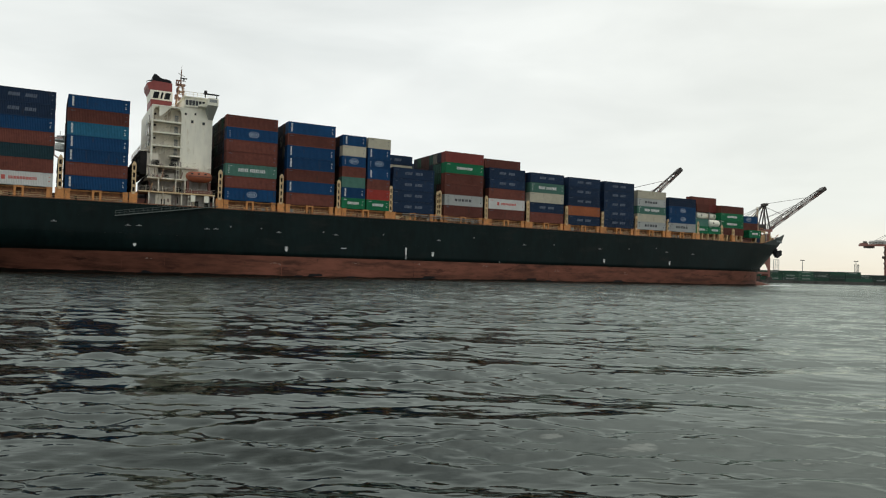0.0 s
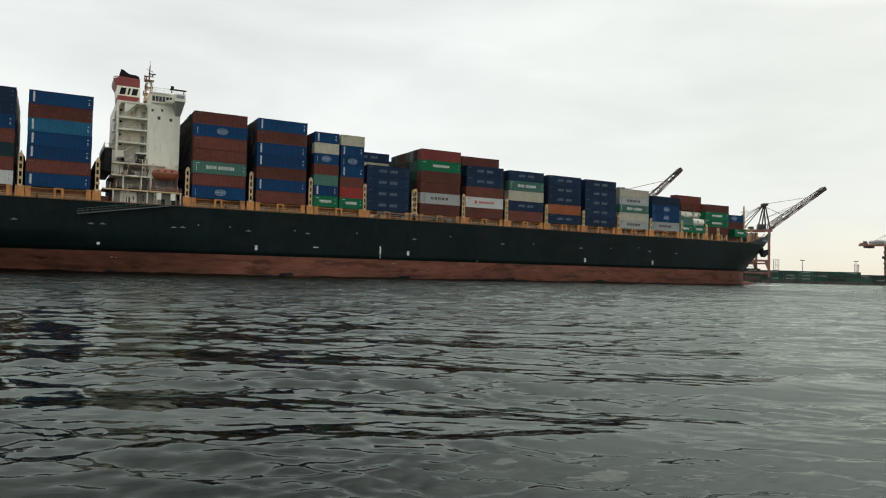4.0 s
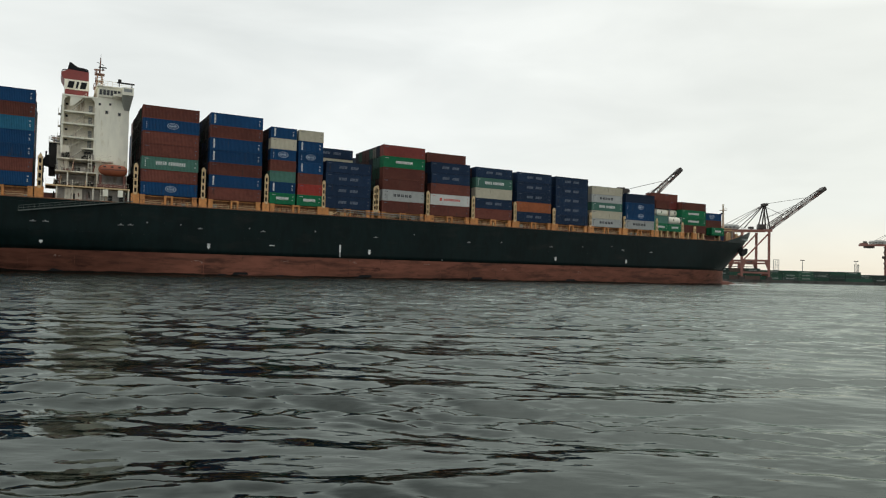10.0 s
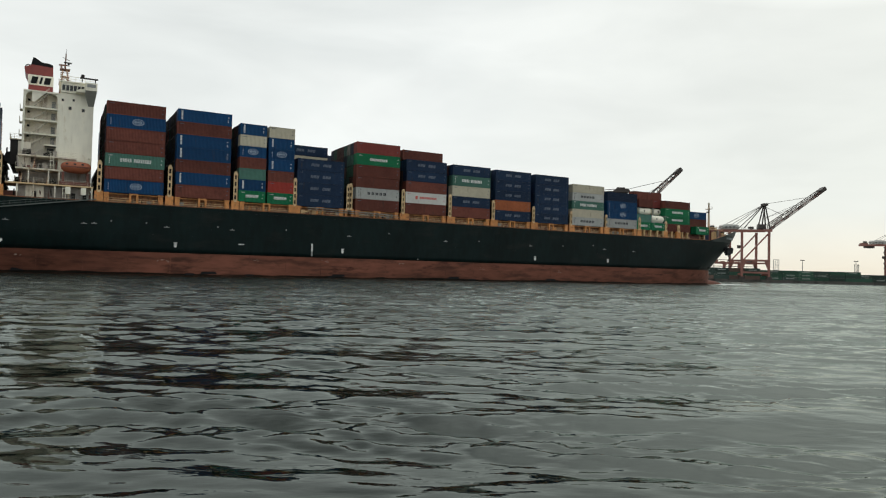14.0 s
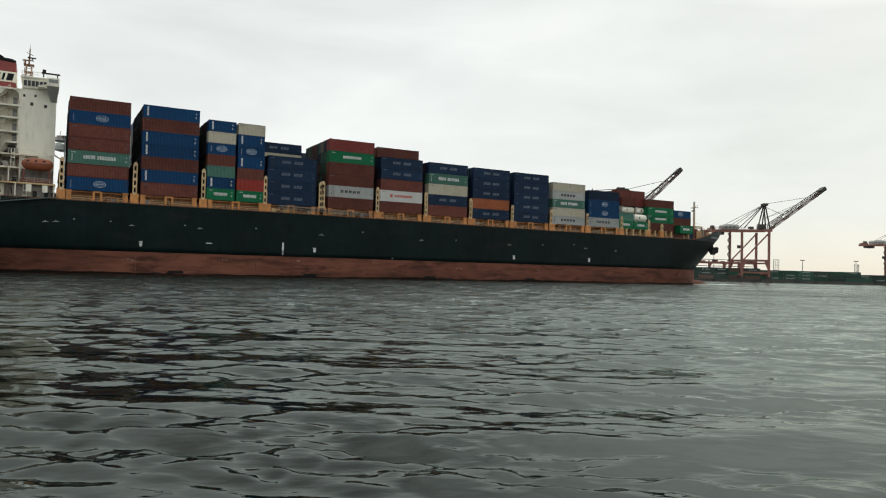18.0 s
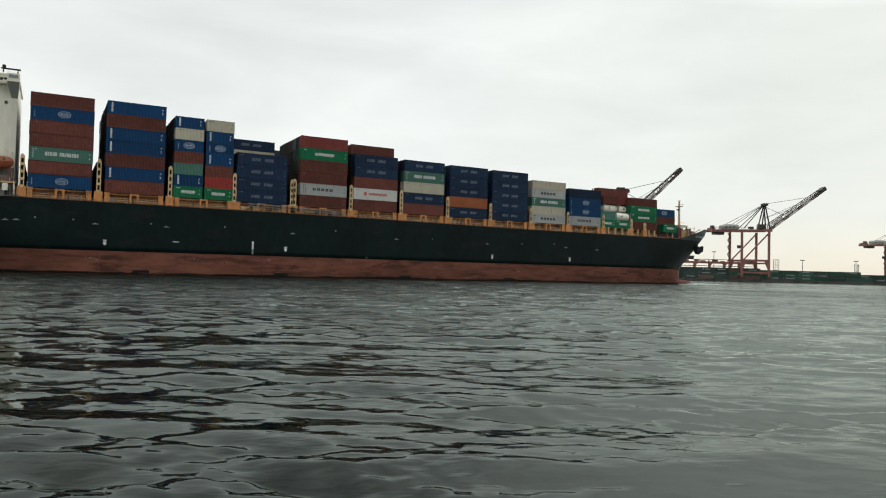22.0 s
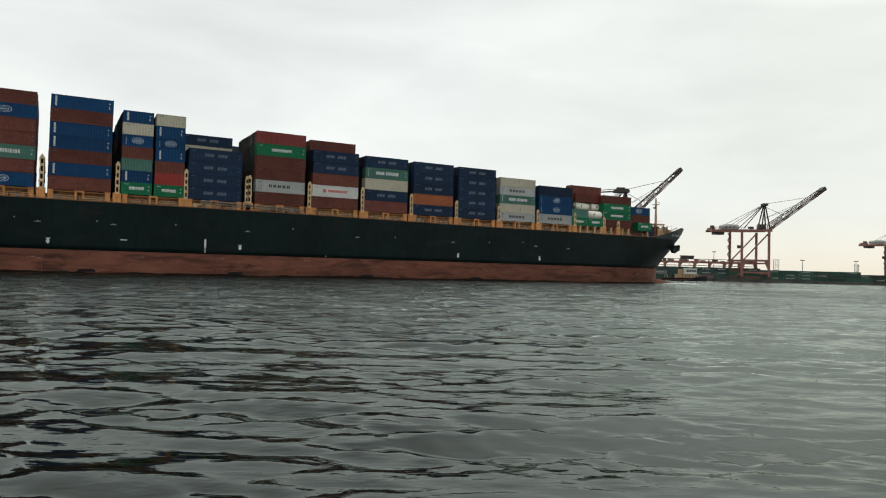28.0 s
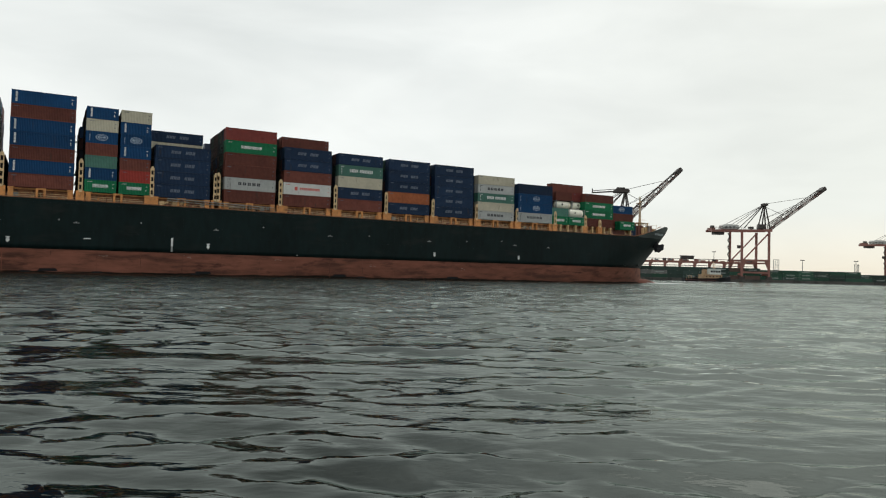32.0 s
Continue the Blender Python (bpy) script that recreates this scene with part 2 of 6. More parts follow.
BOX = {
    "b": material("container_blue", (0.005, 0.047, 0.132), 0.5, specular=0.14, grain=1.5, spread=0.15, stain=(0.04, 0.05, 0.08), stain_at=0.7, each=0.15, streak=GRIME, streak_at=0.62, streak_size=(1.1, 1.1, 0.22)),
    "s": material("container_steel_blue", (0.018, 0.115, 0.20), 0.5, specular=0.14, grain=1.5, spread=0.15, each=0.1, streak=GRIME, streak_at=0.62, streak_size=(1.1, 1.1, 0.22)),
    "k": material("container_brown", (0.145, 0.048, 0.036), 0.6, specular=0.14, grain=1.5, spread=0.2, stain=(0.05, 0.025, 0.02), stain_at=0.68, each=0.25, streak=GRIME, streak_at=0.62, streak_size=(1.1, 1.1, 0.22)),
    "n": material("container_navy", (0.011, 0.027, 0.062), 0.5, specular=0.14, grain=1.5, spread=0.2, stain=(0.03, 0.03, 0.04), stain_at=0.7, each=0.25, streak=GRIME, streak_at=0.62, streak_size=(1.1, 1.1, 0.22)),
    "g": material("container_green", (0.010, 0.150, 0.065), 0.5, specular=0.14, grain=1.5, spread=0.15, each=0.15, streak=GRIME, streak_at=0.62, streak_size=(1.1, 1.1, 0.22)),
    "t": material("container_teal", (0.078, 0.185, 0.148), 0.55, specular=0.14, grain=1.5, spread=0.15, each=0.15, streak=GRIME, streak_at=0.62, streak_size=(1.1, 1.1, 0.22)),
    "e": material("container_beige", (0.50, 0.46, 0.36), 0.6, specular=0.14, grain=1.5, spread=0.1, stain=(0.2, 0.13, 0.08), stain_at=0.7, each=0.1, streak=GRIME, streak_at=0.62, streak_size=(1.1, 1.1, 0.22)),
    "w": material("container_white", (0.60, 0.60, 0.58), 0.55, specular=0.14, grain=1.5, spread=0.08, stain=(0.35, 0.25, 0.18), stain_at=0.72, streak=GRIME, streak_at=0.62, streak_size=(1.1, 1.1, 0.22)),
    "y": material("container_grey", (0.40, 0.41, 0.40), 0.55, specular=0.14, grain=1.5, spread=0.1, stain=(0.2, 0.14, 0.1), stain_at=0.72, each=0.1, streak=GRIME, streak_at=0.62, streak_size=(1.1, 1.1, 0.22)),
    "r": material("container_red", (0.32, 0.045, 0.035), 0.55, specular=0.14, grain=1.5, spread=0.15, stain=(0.1, 0.03, 0.03), stain_at=0.68, each=0.15, streak=GRIME, streak_at=0.62, streak_size=(1.1, 1.1, 0.22)),
    "m": material("container_maroon", (0.185, 0.042, 0.036), 0.55, specular=0.14, grain=1.5, spread=0.15, stain=(0.08, 0.03, 0.03), stain_at=0.68, each=0.15, streak=GRIME, streak_at=0.62, streak_size=(1.1, 1.1, 0.22)),
    "o": material("container_orange_brown", (0.33, 0.105, 0.045), 0.6, specular=0.14, grain=1.5, spread=0.2, stain=(0.15, 0.05, 0.03), stain_at=0.6, streak=GRIME, streak_at=0.62, streak_size=(1.1, 1.1, 0.22)),
    "d": material("container_dark_teal", (0.012, 0.035, 0.045), 0.55, specular=0.14, grain=1.5, spread=0.2, streak=GRIME, streak_at=0.62, streak_size=(1.1, 1.1, 0.22)),
}
COLOUR_WORDS = {"b": "blue", "s": "steel blue", "k": "reddish brown", "n": "dark navy", "g": "green", "t": "dull teal green", "e": "beige", "w": "off-white", "y": "light grey", "r": "red", "m": "dull maroon", "o": "rusty orange", "d": "very dark teal"}


# ---- mesh helpers ----
class Shape:
    """Vertices and faces of one mesh, put together from simple solids."""

    def __init__(self):
        self.v, self.f = [], []

    def add(self, verts, faces):
        k = len(self.v)
        self.v += [tuple(p) for p in verts]
        self.f += [tuple(i + k for i in f) for f in faces]
        return self

    def box(self, x0, y0, z0, x1, y1, z1):
        return self.add([(x0, y0, z0), (x1, y0, z0), (x1, y1, z0), (x0, y1, z0), (x0, y0, z1), (x1, y0, z1), (x1, y1, z1), (x0, y1, z1)],
                        [(0, 3, 2, 1), (4, 5, 6, 7), (0, 1, 5, 4), (1, 2, 6, 5), (2, 3, 7, 6), (3, 0, 4, 7)])

    def prism(self, outline, y0, y1):
        """An outline of (x, z), counter-clockwise seen from -y, pulled from y0 to y1."""
        n = len(outline)
        v = [(x, y0, z) for x, z in outline] + [(x, y1, z) for x, z in outline]
        return self.add(v, [tuple(range(n)), tuple(range(2 * n - 1, n - 1, -1))] + [(i, i + n, (i + 1) % n + n, (i + 1) % n) for i in range(n)])

    def beam(self, p, q, w, d=None):
        p, q = Vector(p), Vector(q)
        d = d or w
        a = (q - p).normalized()
        up = Vector((0, 0, 1)) if abs(a.z) < 0.95 else Vector((0, 1, 0))
        s = a.cross(up).normalized()
        u = s.cross(a)
        ring = [s * w / 2 + u * d / 2, -s * w / 2 + u * d / 2, -s * w / 2 - u * d / 2, s * w / 2 - u * d / 2]
        return self.add([p + r for r in ring] + [q + r for r in ring], [(0, 1, 2, 3), (7, 6, 5, 4)] + [(i, i + 4, (i + 1) % 4 + 4, (i + 1) % 4) for i in range(4)])

    def tube(self, p, q, r, r2=None, n=10):
        p, q = Vector(p), Vector(q)
        r2 = r if r2 is None else r2
        a = (q - p).normalized()
        up = Vector((0, 0, 1)) if abs(a.z) < 0.95 else Vector((0, 1, 0))
        s = a.cross(up).normalized()
        u = s.cross(a)
        ring = [s * math.cos(i * math.tau / n) + u * math.sin(i * math.tau / n) for i in range(n)]
        return self.add([p + c * r for c in ring] + [q + c * r2 for c in ring],
                        [tuple(range(n)), tuple(range(2 * n - 1, n - 1, -1))] + [(i, i + n, (i + 1) % n + n, (i + 1) % n) for i in range(n)])

    def grid(self, rows, close=False):
        """A skin over rows of points."""
        n, k = len(rows[0]), len(self.v)
        for r in rows:
            self.v += [tuple(p) for p in r]
        for i in range(len(rows) - 1):
            for j in range(n if close else n - 1):
                a, b = k + i * n + j, k + i * n + (j + 1) % n
                self.f.append((a, b, b + n, a + n))
        return self

    def mesh(self, name, mat=None, smooth=False):
        me = bpy.data.meshes.new(name)
        me.from_pydata(self.v, [], self.f)
        if mat:
            me.materials.append(mat)
        if smooth:
            me.polygons.foreach_set("use_smooth", [True] * len(me.polygons))
        bm = bmesh.new()
        bm.from_mesh(me)
        bmesh.ops.recalc_face_normals(bm, faces=bm.faces)
        bm.to_mesh(me)
        bm.free()
        return me


def part(name, shape, mat, parent, label="", smooth=False):
    """One mesh object under a thing or under a part. shape: a Shape, or a mesh that alike parts share."""
    if isinstance(shape, Shape):
        ob = new(name, shape.mesh(name, mat, smooth))
    else:
        ob = new(name, shape)
        ob.material_slots[0].link = "OBJECT"
        ob.material_slots[0].material = mat
    ob.parent = parent
    if label:
        ob["label"] = label
    return ob


def smoothstep(a, b, x):
    u = min(1, max(0, (x - a) / (b - a)))
    return u * u * (3 - 2 * u)


# ---- water ----
def water_material():
    m = bpy.data.materials.new("harbour_water")
    m.use_nodes = True
    n, l = m.node_tree.nodes, m.node_tree.links
    n.remove(n["Principled BSDF"])
    out = n["Material Output"]
    deep = n.new("ShaderNodeBsdfDiffuse")
    deep.inputs["Color"].default_value = (0.0012, 0.0028, 0.0020, 1)
    mirror = n.new("ShaderNodeBsdfGlossy")
    mirror.inputs["Color"].default_value = (0.70, 0.765, 0.725, 1)
    mirror.inputs["Roughness"].default_value = 0.13
    fres = n.new("ShaderNodeFresnel")
    fres.inputs["IOR"].default_value = 1.333
    mix = n.new("ShaderNodeMixShader")
    l.new(fres.outputs[0], mix.inputs[0])
    l.new(deep.outputs[0], mix.inputs[1])
    l.new(mirror.outputs[0], mix.inputs[2])
    l.new(mix.outputs[0], out.inputs[0])
    co = n.new("ShaderNodeTexCoord")
    mp = n.new("ShaderNodeMapping")
    mp.vector_type = "TEXTURE"
    mp.inputs["Scale"].default_value = (2.0, 0.85, 1.0)
    mp.inputs["Rotation"].default_value = (0, 0, radians(-27))
    l.new(co.outputs["Object"], mp.inputs[0])
    # wind ruffles the open water more than the lee near the quay where the view starts
    dist = n.new("ShaderNodeVectorMath")
    dist.operation = "LENGTH"
    l.new(co.outputs["Object"], dist.inputs[0])
    patch = n.new("ShaderNodeTexNoise")
    patch.inputs["Scale"].default_value, patch.inputs["Detail"].default_value = 0.09, 3
    l.new(co.outputs["Object"], patch.inputs["Vector"])
    edge = n.new("ShaderNodeMath")
    edge.operation = "MULTIPLY_ADD"
    edge.inputs[1].default_value = 70.0
    l.new(patch.outputs[0], edge.inputs[0])
    l.new(dist.outputs["Value"], edge.inputs[2])
    wind = n.new("ShaderNodeMapRange")
    wind.inputs["From Min"].default_value, wind.inputs["From Max"].default_value = 64.0, 135.0
    wind.inputs["To Min"].default_value, wind.inputs["To Max"].default_value = 0.16, 2.1
    l.new(edge.outputs[0], wind.inputs["Value"])
    gloss = n.new("ShaderNodeMapRange")
    gloss.inputs["To Min"].default_value, gloss.inputs["To Max"].default_value = 0.012, 0.11
    gloss.inputs["From Min"].default_value = 0.16
    l.new(wind.outputs[0], gloss.inputs["Value"])
    l.new(gloss.outputs[0], mirror.inputs["Roughness"])
    # cat's paws: the ruffle comes and goes along the surface
    paw = n.new("ShaderNodeTexNoise")
    paw.inputs["Scale"].default_value, paw.inputs["Detail"].default_value = 0.035, 7
    paw.inputs["Roughness"].default_value = 0.68
    l.new(mp.outputs[0], paw.inputs["Vector"])
    gusts = n.new("ShaderNodeMapRange")
    gusts.inputs["From Min"].default_value, gusts.inputs["From Max"].default_value = 0.36, 0.64
    gusts.inputs["To Min"].default_value, gusts.inputs["To Max"].default_value = 0.25, 1.7
    l.new(paw.outputs[0], gusts.inputs["Value"])
    force = n.new("ShaderNodeMath")
    force.operation = "MULTIPLY"
    l.new(wind.outputs[0], force.inputs[0])
    l.new(gusts.outputs[0], force.inputs[1])
    # the far side of the basin lies sheltered
    shelter = n.new("ShaderNodeMapRange")
    shelter.inputs["From Min"].default_value, shelter.inputs["From Max"].default_value = 170.0, 420.0
    shelter.inputs["To Min"].default_value, shelter.inputs["To Max"].default_value = 1.0, 0.3
    l.new(dist.outputs["Value"], shelter.inputs["Value"])
    eased = n.new("ShaderNodeMath")
    eased.operation = "MULTIPLY"
    l.new(force.outputs[0], eased.inputs[0])
    l.new(shelter.outputs[0], eased.inputs[1])
    last = None
    for scale, distance, detail in ((0.5, 0.16, 2), (1.3, 0.15, 3), (4.5, 0.05, 3)):
        tex = n.new("ShaderNodeTexNoise")
        tex.inputs["Scale"].default_value, tex.inputs["Detail"].default_value = scale, detail
        tex.inputs["Distortion"].default_value = 0.6
        l.new(mp.outputs[0], tex.inputs["Vector"])
        b = n.new("ShaderNodeBump")
        b.inputs["Distance"].default_value = distance
        l.new(eased.outputs[0], b.inputs["Strength"])
        l.new(tex.outputs[0], b.inputs["Height"])
        if last:
            l.new(last.outputs[0], b.inputs["Normal"])
        last = b
    for node in (deep, mirror, fres):
        l.new(last.outputs[0], node.inputs["Normal"])
    return m


WATER = water_material()


def wave_field(x, y, r, cell):
    """A chop of many small waves in gusty patches, whose crests lean downwind: the shift and height of each point.
    The short waves end where the mesh is too coarse for them."""
    rng = np.random.RandomState(7)
    main = radians(63)
    c, s_ = math.cos(main), math.sin(main)
    u, v = x * c + y * s_, -x * s_ + y * c
    gust = np.zeros_like(x)
    for k in range(9):
        gust += np.sin(u * rng.uniform(0.3, 1.2) + v * rng.uniform(-0.35, 0.35) + rng.uniform(0, 6.28))
    near = np.hypot(x, y)
    open_water = 1 + 1.0 * np.clip((near - 20) / 16, 0, 1) + 1.1 * np.clip((near - 52) / 60, 0, 1)
    z, crest = np.zeros_like(x), np.zeros_like(x)
    # count, shortest and longest wave, steepness, spread of directions, how much the gusts rule it
    for count, short, long, steep, spread, gusty in ((12, 2.6, 6.0, 0.036, 0.30, 0.0), (28, 0.75, 2.1, 0.068, 0.40, 0.15), (64, 0.22, 0.60, 0.098, 0.50, 0.24), (42, 0.10, 0.20, 0.054, 0.60, 0.30)):
        band = np.zeros_like(x)
        for k in range(count):
            length = short * (long / short) ** rng.rand()
            way = main + rng.normal(0, spread)
            amp = steep * math.sqrt(2 / count) * rng.uniform(0.6, 1.4) * length / math.tau
            kx, ky = math.cos(way) * math.tau / length, math.sin(way) * math.tau / length
            wobble = 0.9 * np.sin(x * ky * 0.21 + k) + 0.9 * np.sin(y * kx * 0.17 + 2 * k)
            ph = kx * x + ky * y + wobble + rng.uniform(0, 6.28)
            band += amp * np.clip((length / (cell + 0.01) - 2.5) / 3, 0, 1) * (np.sin(ph) + 0.18 * np.cos(2 * ph))
        band *= np.clip(1.0 + gusty * gust, 0.35, 1.85) * open_water
        z += band
        if long < 4:
            crest += band
    calm = np.clip((r - 1.5) / 2.5, 0, 1)
    lean = 2.2 * crest * calm * np.clip((60 - near) / 30, 0, 1)
    return c * lean, s_ * lean, z * calm


def build_water():
    fine = np.radians(np.arange(-9, 68, 0.12))
    rest = np.radians(np.arange(68, 351, 1.5))
    ang = np.concatenate([fine, rest])
    rad = np.concatenate([[0.001, 1.0], 3.0 * (40 / 3.0) ** (np.arange(560) / 559), 40 * (320 / 40) ** (np.arange(1, 521) / 520), 320 * (5600 / 320) ** (np.arange(1, 50) / 49)])
    a, r = np.meshgrid(ang, rad)
    x, y = r * np.sin(a) - 6.5, r * np.cos(a) - 4.5
    fine_part = (a > fine[0] + 0.02) & (a < fine[-1] - 0.02)
    dx, dy, z = wave_field(x, y, r, r * np.where(fine_part, 0.004, 0.02))
    z[r > 420] = 0
    x, y = x + dx, y + dy
    n, m = len(ang), len(rad)
    verts = np.stack([x, y, z], -1).reshape(-1, 3)
    i, j = np.meshgrid(np.arange(m - 1), np.arange(n), indexing="ij")
    k = (j + 1) % n
    quads = np.stack([i * n + j, (i + 1) * n + j, (i + 1) * n + k, i * n + k], -1).reshape(-1, 4)
    me = bpy.data.meshes.new("water")
    me.vertices.add(len(verts))
    me.vertices.foreach_set("co", verts.ravel())
    me.loops.add(quads.size)
    me.loops.foreach_set("vertex_index", quads.ravel())
    me.polygons.add(len(quads))
    me.polygons.foreach_set("loop_start", np.arange(0, quads.size, 4))
    me.polygons.foreach_set("loop_total", np.full(len(quads), 4))
    me.update(calc_edges=True)
    me.polygons.foreach_set("use_smooth", [True] * len(quads))
    me.materials.append(WATER)
    if me.polygons[0].normal.z < 0:
        me.flip_normals()
    return tagged(new("water", me), "choppy grey-green harbour water with dark ripples", "water", kind="structure")


water = build_water()
MOVING.append((water, [(t, pose(-0.34 * (t - 16), -0.22 * (t - 16), 0)) for t in TIMES]))

# ---- the ship ----
ship = new("container_ship")
tagged(ship, "long container ship with black-green hull and red boot topping", "ship")
on_ship(ship, 0, 0, 0)
HALF = 16.1
STERN = -46.0


def stem(z):
    if z <= 5:
        return 241.4
    if z <= 11.4:
        return 241.4 + 5.6 * ((z - 5) / 6.4) ** 1.15
    return 247.0 + 5.0 * (z - 11.4) / 7.2


def breadth(x, z):
    """Half the hull's breadth at a place along the ship and a height."""
    up = min(1, max(0, z / 17))
    start, end, power = 190 + 26 * up, stem(z), 2.3 + 1.45 * up
    b = HALF
    if x > start:
        b = HALF * max(0.0, 1 - ((x - start) / (end - start)) ** power) if x < end else 0.0
    if x < 58 and z < 9:
        b -= (1 - max(0, z) / 9) ** 1.3 * HALF * 0.95 * ((58 - x) / 104) ** 1.5
    return max(b, 0.12)


def skin(x, z):
    """How far the near side of the hull lies in from its widest line."""
    return HALF - breadth(x, z)


def rim(x):
    """The height of the deck's edge, with the raised forecastle bulwark."""
    rise = min(1, max(0, (x - 224.5) / 15.5))
    return 15.65 - 0.55 * smoothstep(90, 190, x) + 4.05 * rise - 0.03 * max(0, x - 240)


def hull_rows(levels, rising):
    rows = []
    for u in np.concatenate([np.linspace(0, 0.82, 44), 1 - 0.18 * (1 - np.linspace(0, 1, 44)[1:]) ** 1.6]):
        near, far = [], []
        for k, z in enumerate(levels):
            zz = z
            if rising:
                top = rim(STERN + u * (250 - STERN))
                zz = levels[0] + (top - levels[0]) * k / (len(levels) - 1)
            x = STERN + u * (stem(zz) - STERN)
            b = breadth(x, zz)
            near.append((x, HALF - b, zz))
            far.append((x, HALF + b, zz))
        rows.append(near[::-1] + far)
    return rows


rows = hull_rows([5.0 + 1.06 * k for k in range(11)], True)
s = Shape().grid(rows)
n0 = len(rows[0])
s.f.append(tuple(range(n0)))
hull = part("hull", s, HULL, ship, "dark green-black steel hull side with faint streaks", smooth=True)
rows = hull_rows([-3, -1.5, 0, 1.2, 2.5, 3.8, 5.0], False)
s = Shape().grid(rows)
s.f.append(tuple(range(n0 - 8)))
s.f = [f for f in s.f if max(f) < len(s.v)]
boot = part("boot_topping", s, BOOT, ship, "scuffed brownish red lower hull paint", smooth=True)
s = Shape().grid([[(241.2 + 8.8 * math.sin(a), 16.1 + 2.6 * math.cos(a) * math.cos(b), -1.8 + 3.3 * math.cos(a) * math.sin(b)) for b in np.linspace(0, math.tau, 17)[:-1]] for a in np.linspace(-0.4, 1.55, 9)], close=True)
part("bulbous_bow", s, BOOT, ship, "red bulbous bow just above the water", smooth=True)
s = Shape().grid([[(x, HALF - breadth(x, 15) + 0.3, rim(min(x, 226)) - 0.9), (x, HALF + breadth(x, 15) - 0.3, rim(min(x, 226)) - 0.9)] for x in np.linspace(STERN, 249, 60)])
part("deck", s, DECKRED, ship, "red-brown painted steel deck")


def base(x):
    """The height on which the lowest containers stand."""
    return 18.08 - 0.7 * smoothstep(0, 170, x)


# ---- containers ----
PANELS = {}


def container_meshes(length, height):
    """The meshes that all containers of one size share, with the middle of the base as origin."""
    key = (round(length, 2), round(height, 2))
    if key in PANELS:
        return PANELS[key]
    lx, w, h = length / 2, 1.22, height - 0.03
    fr = Shape()
    for x in (-lx, lx - 0.18):
        for y in (-w, w - 0.16):
            fr.box(x, y, 0, x + 0.18, y + 0.16, h)
            fr.box(x - 0.01, y - 0.01, 0, x + 0.19, y + 0.17, 0.14)
            fr.box(x - 0.01, y - 0.01, h - 0.14, x + 0.19, y + 0.17, h + 0.02)
        fr.box(x, -w, 0.0, x + 0.16, w, 0.16)
        fr.box(x, -w, h - 0.14, x + 0.16, w, h)
    for y in (-w, w - 0.12):
        fr.box(-lx, y, 0, lx, y + 0.12, 0.17)
        fr.box(-lx, y, h - 0.10, lx, y + 0.12, h)
    rib = Shape()
    xs, n = [], int((length - 0.36) / 0.30)
    step = (length - 0.36) / n
    for i in range(n):
        x = -lx + 0.18 + i * step
        xs += [(x, 0.035), (x + step * 0.3, 0.035), (x + step * 0.5, 0.075), (x + step * 0.8, 0.075)]
    xs.append((lx - 0.18, 0.035))
    rib.grid([[(x, -w + d, 0.15) for x, d in xs], [(x, -w + d, h - 0.08) for x, d in xs]])
    end = Shape()
    ys = []
    for i in range(8):
        y = -w + 0.16 + i * 0.265
        ys += [(y, 0.05), (y + 0.08, 0.05), (y + 0.13, 0.09), (y + 0.21, 0.09)]
    ys.append((w - 0.16, 0.05))
    end.grid([[(lx - d, y, 0.12) for y, d in ys], [(lx - d, y, h - 0.1) for y, d in ys]])
    door = Shape().box(-lx + 0.02, -w + 0.17, 0.15, -lx + 0.07, -0.01, h - 0.12)
    for y in (-w + 0.45, -w + 0.85):
        door.tube((-lx, y, 0.1), (-lx, y, h - 0.1), 0.02, n=6)
    roof = Shape().box(-lx + 0.1, -w + 0.08, h - 0.06, lx - 0.1, w - 0.08, h - 0.02)
    PANELS[key] = {k: v.mesh(k, BLACK) for k, v in (("frame", fr), ("side_panel", rib), ("end_panel", end), ("door", door), ("roof_panel", roof))}
    return PANELS[key]


def word(s, x, z, tall, wide, n, lean=0.0, fill=0.74, y0=-1.205, y1=-1.17):
    """A row of n worn blocks that stands for a painted word."""
    pitch = wide / n
    for i in range(n):
        a, g = x + i * pitch, pitch * fill
        for b, c in ((0.0, 0.44), (0.58, 1.0)):
            s.prism([(a + g * b, z), (a + g * c, z), (a + g * c + lean, z + tall), (a + g * b + lean, z + tall)], y0, y1)


